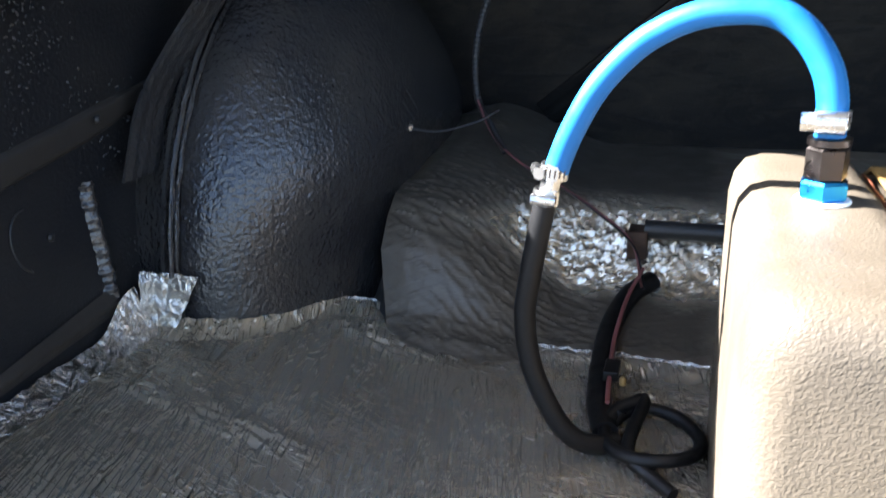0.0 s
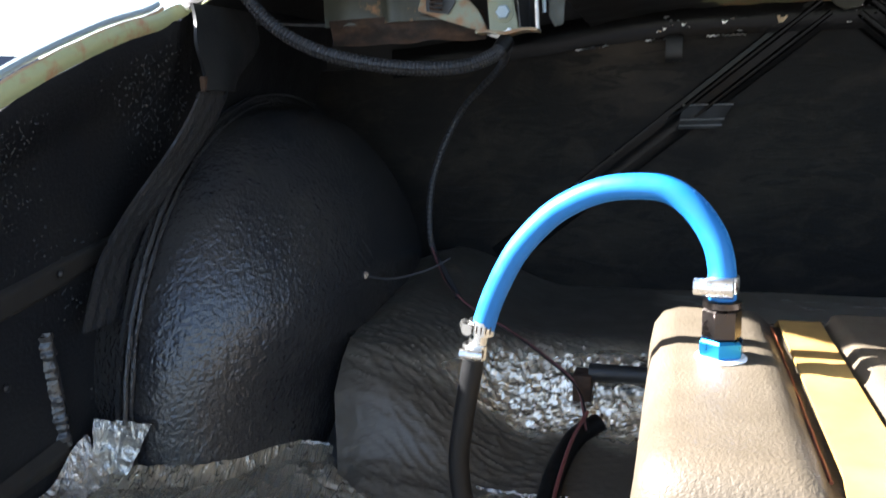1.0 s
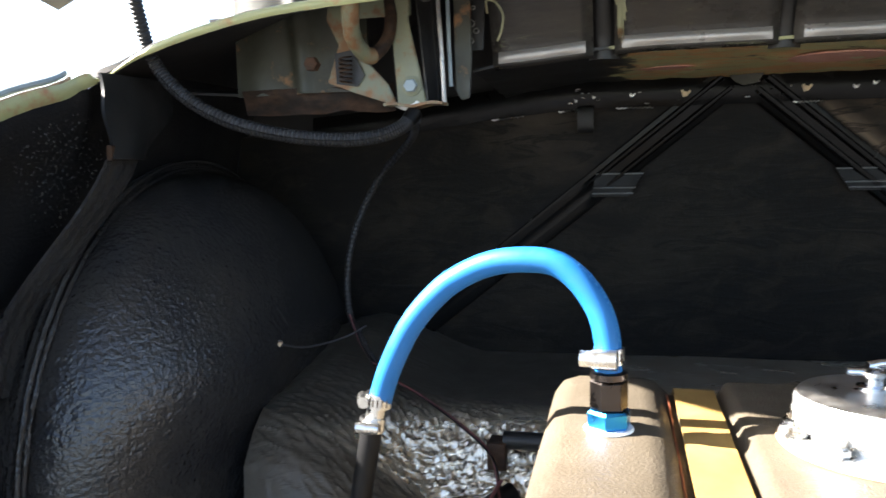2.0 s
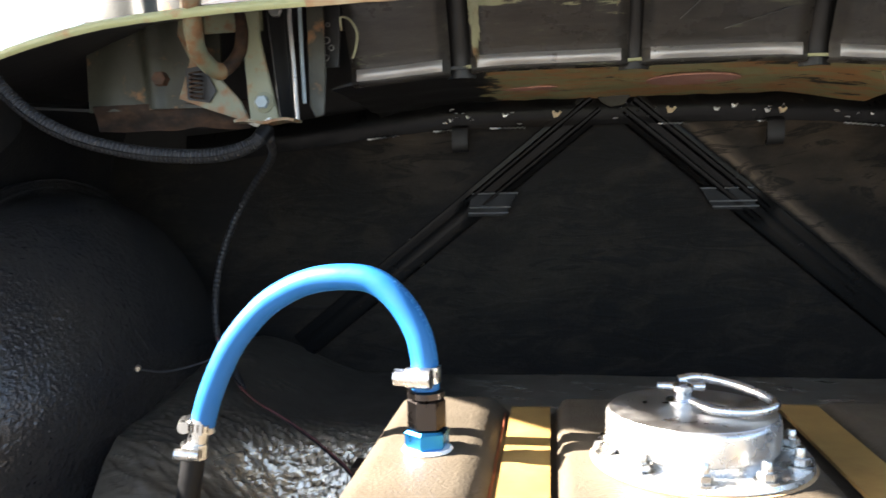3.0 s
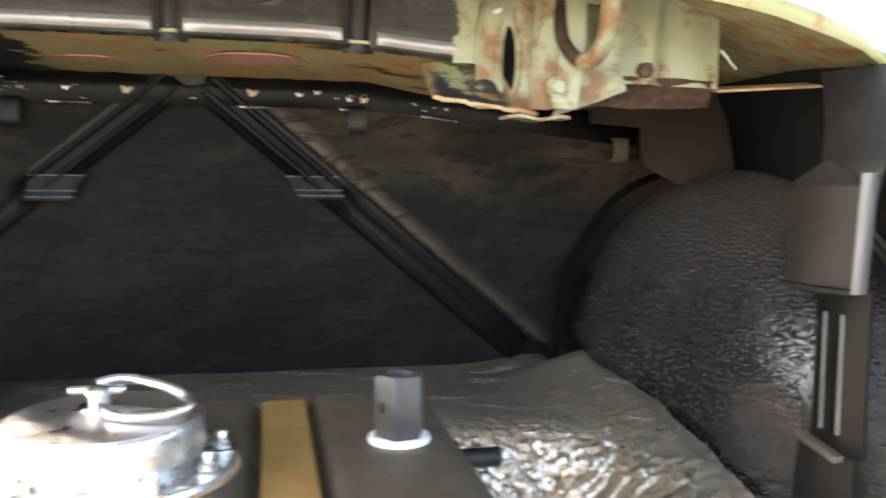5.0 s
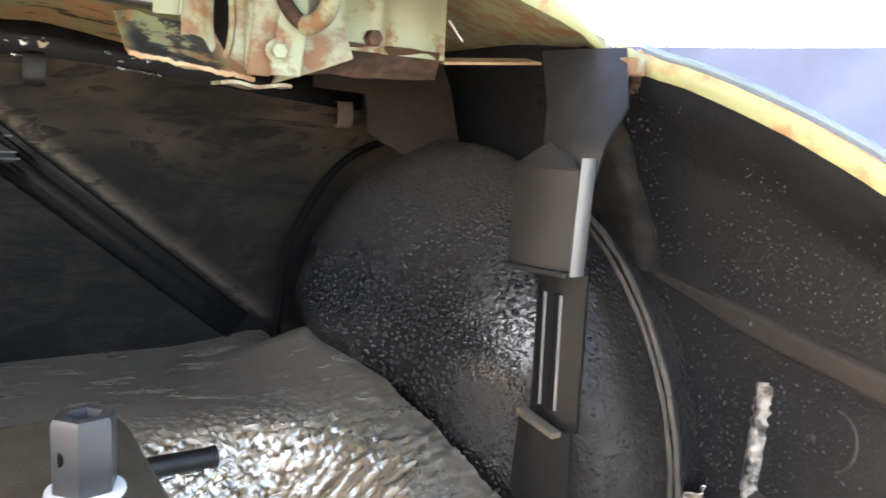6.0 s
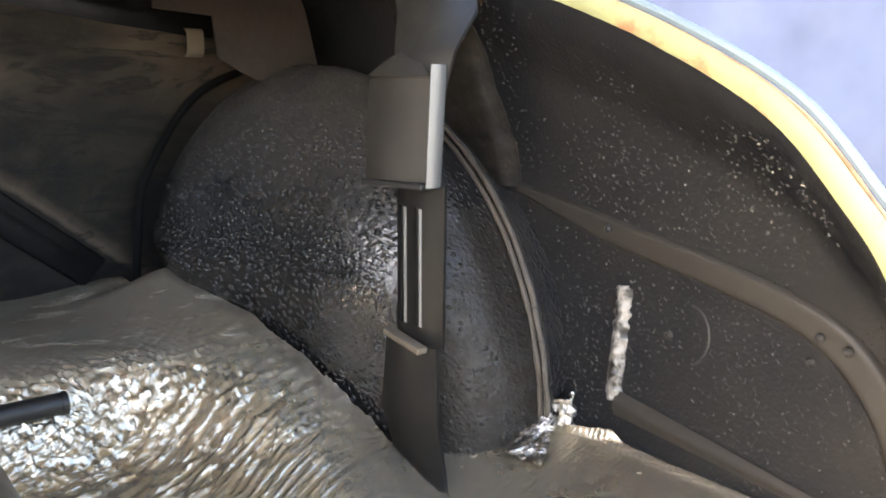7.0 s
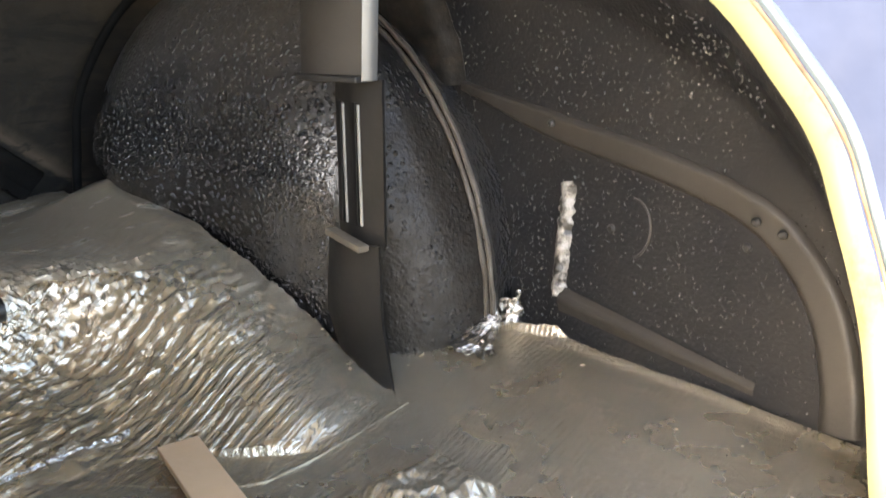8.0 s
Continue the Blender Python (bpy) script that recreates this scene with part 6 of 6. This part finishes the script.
def build_hoses():
    arch = spline([(0.0895, 0.541, 0.300), (0.0925, 0.540, 0.312), (0.1015, 0.538, 0.335), (0.1185, 0.535, 0.366), (0.1420, 0.531, 0.392), (0.1630, 0.528, 0.406), (0.1840, 0.525, 0.4140), (0.2060, 0.522, 0.4165), (0.2270, 0.519, 0.4145), (0.2440, 0.516, 0.4030), (0.2570, 0.5135, 0.3840), (0.2628, 0.5115, 0.3640), (0.2640, 0.5105, 0.338)], 8)
    hose = thing("blue_hose", (0.264, 0.5105, 0.338), "bright blue rubber hose arching from the tank fitting", "hose")
    part("hose_body", tube(arch, 0.0092, 24), BLUE_HOSE, hose)
    # lettering wrapped on the outside of the bend
    font = bpy.data.curves.new("lettering", "FONT")
    font.body, font.size, font.resolution_u = "MADE IN MEXICO", 0.0056, 2
    temp = new("lettering", font)
    bpy.context.view_layer.update()
    flat = bpy.data.meshes.new_from_object(temp.evaluated_get(bpy.context.evaluated_depsgraph_get()))
    bpy.data.objects.remove(temp)
    lengths = [0.0]
    for p, q in zip(arch, arch[1:]):
        lengths.append(lengths[-1] + (q - p).length)
    begin = lengths[-1] - 0.078
    for v in flat.vertices:
        s = begin + v.co.x * 1.22
        i = max(k for k in range(len(arch) - 1) if lengths[k] <= s or k == 0)
        f = (s - lengths[i]) / (lengths[i + 1] - lengths[i])
        p = arch[i].lerp(arch[i + 1], f)
        d = (arch[min(i + 2, len(arch) - 1)] - arch[max(i - 1, 0)]).normalized()
        out = Vector((0.92, -0.42, 0.22))
        out = (out - d * out.dot(d)).normalized()
        w = out.cross(d).normalized()
        a = (v.co.y - 0.0018) / 0.0093
        v.co = p + 0.00935 * (math.cos(a) * out + math.sin(a) * w)
    bm = bmesh.new()
    bm.from_mesh(flat)
    bpy.data.meshes.remove(flat)
    part("lettering", bm, PRINT, hose, "small pale lettering reading MADE IN MEXICO")

    clamp((0.2640, 0.5105, 0.3520), (0, 0, 1), 0.0094, "bright steel worm clamp tightening the blue hose on its fitting", (-0.15, -1, 0))
    clamp((0.0890, 0.541, 0.3045), (0.12, 0, 1), 0.0094, "bright steel worm clamp on the lower end of the blue hose", (-0.95, -0.35, 0), 0.7)
    clamp((0.0830, 0.541, 0.2850), (0.10, 0, 1), 0.0090, "bright steel worm clamp on the black rubber hose", (0.2, -1, 0), 0.7)
    joint = thing("hose_joiner", (0.086, 0.541, 0.290), "short steel barbed joiner between two hoses", "hose joiner")
    part("barb", tube([(0.0845, 0.541, 0.286), (0.0875, 0.541, 0.301)], 0.0075, 16), ZINC, joint)

    low = thing("black_hose", (0.118, 0.545, 0.075), "black rubber fuel hose hanging down to the floor", "hose")
    pts = spline([(0.0838, 0.541, 0.290), (0.0790, 0.541, 0.264), (0.0720, 0.541, 0.226), (0.0672, 0.541, 0.186), (0.0735, 0.541, 0.142), (0.0915, 0.542, 0.101), (0.1080, 0.546, 0.080), (0.1240, 0.555, 0.071), (0.140, 0.568, 0.068)], 8)
    part("hose_body", tube(pts, 0.0086, 18), RUBBER, low)
    wide = thing("vent_hose", (0.115, 0.60, 0.07), "thick black hose lying down the ramp", "hose")
    part("hose_body", tube(spline([(0.150, 0.842, 0.108), (0.128, 0.815, 0.100), (0.114, 0.765, 0.084), (0.113, 0.69, 0.073), (0.119, 0.62, 0.071), (0.130, 0.575, 0.070)], 8), 0.0115, 18), RUBBER, wide)

    coil = thing("wire_loom_coil", (0.167, 0.592, 0.066), "coiled black taped wire loom on the floor", "wire loom")
    pts = [(0.140, 0.60, 0.080)]
    for k in range(30):
        a = radians(150 - 14 * k)
        pts.append((0.168 + 0.039 * math.cos(a), 0.577 + 0.043 * math.sin(a), 0.069 + 0.003 * math.sin(k * 0.5) + 0.0003 * k))
    pts += [(0.150, 0.548, 0.074), (0.170, 0.528, 0.067), (0.188, 0.512, 0.064)]
    part("loom", tube(spline(pts, 4), 0.0058, 12), RUBBER, coil)
    part("wire", tube(spline([(0.128, 0.60, 0.086), (0.124, 0.66, 0.090), (0.122, 0.72, 0.094), (0.128, 0.78, 0.112), (0.140, 0.825, 0.128)], 6), 0.0022, 8), PINK_WIRE, coil, "faded red wire")
    part("connector", box(0.119, 0.133, 0.640, 0.668, 0.084, 0.094, None, 0.0015), RUBBER, coil)
    part("yellow_tip", lathe([(0.003, 0), (0.0032, 0.006), (0.002, 0.008)], (0.137, 0.645, 0.080), 10), STRAP, coil)

    # convoluted tubing from the rim to the hinge
    loom = thing("corrugated_conduit", (0.045, 0.80, 0.53), "black corrugated wire conduit sagging below the hinge", "wire conduit")
    path = spline([(-0.215, 0.69, 0.76), (-0.220, 0.715, 0.70), (-0.223, 0.738, 0.645), (-0.216, 0.752, 0.598), (-0.186, 0.758, 0.562), (-0.140, 0.76, 0.536), (-0.085, 0.76, 0.5205), (-0.030, 0.76, 0.5130), (0.018, 0.762, 0.5130), (0.050, 0.770, 0.5230), (0.063, 0.782, 0.540)], 46)
    part("conduit", tube(path, 0.0078, 12, None, lambda i: 1.0 if (i // 2) % 2 else 0.84), LOOM, loom)
    part("tape_wrap", tube(path[-30:], 0.0084, 12), RUBBER, loom, "black tape wrap at the end")
    part("split_seam", tube([p + Vector((0, -0.0080, -0.0015)) for p in path[150:-30:6]], 0.0007, 5), RUBBER, loom)
    down = thing("thin_conduit", (-0.10, 1.0, 0.24), "thin black corrugated conduit hanging in front of the board", "wire conduit")
    path = spline([(0.063, 0.784, 0.540), (0.058, 0.80, 0.528), (0.030, 0.88, 0.512), (-0.035, 0.97, 0.470), (-0.072, 0.99, 0.415), (-0.090, 0.99, 0.355), (-0.088, 0.98, 0.290), (-0.066, 0.97, 0.250), (-0.045, 0.955, 0.222)], 40)
    part("conduit", tube(path, 0.0047, 10, None, lambda i: 1.0 if (i // 2) % 2 else 0.82), LOOM, down)
    part("wire", tube(spline([(-0.086, 0.975, 0.285), (-0.060, 0.95, 0.245), (-0.020, 0.92, 0.220), (0.03, 0.895, 0.202), (0.085, 0.872, 0.175), (0.125, 0.845, 0.150), (0.140, 0.81, 0.112)], 8), 0.0014, 8), PINK_WIRE, down, "faded red and black wire pair")
    part("wire", tube(spline([(-0.080, 0.97, 0.280), (-0.055, 0.945, 0.242), (-0.015, 0.918, 0.217), (0.035, 0.892, 0.199), (0.088, 0.868, 0.172), (0.128, 0.840, 0.147), (0.143, 0.81, 0.110)], 8), 0.0013, 8), RUBBER, down)
    part("zip_tie", tube(spline([(0.040, 0.792, 0.548), (0.052, 0.786, 0.544), (0.064, 0.785, 0.547), (0.058, 0.792, 0.552)], 5), 0.0030, 8), WHITE, down, "white zip tie")

    wire = thing("ground_wire", (-0.145, 0.875, 0.268), "thin grey wire screwed to the wheel arch", "wire")
    part("lead", tube(spline([(-0.140, 0.872, 0.266), (-0.11, 0.88, 0.262), (-0.07, 0.90, 0.270), (-0.045, 0.92, 0.282)], 6), 0.0014, 8), LOOM, wire)
    part("ring_terminal", lathe([(0.0045, -0.002), (0.0048, 0), (0.0030, 0.003)], (-0.143, 0.872, 0.267), 14, None, Euler((radians(90), 0, radians(40))).to_matrix().to_4x4()), ZINC, wire, "shiny screw and ring terminal")


build_mats()
build_tank()
build_hoses()
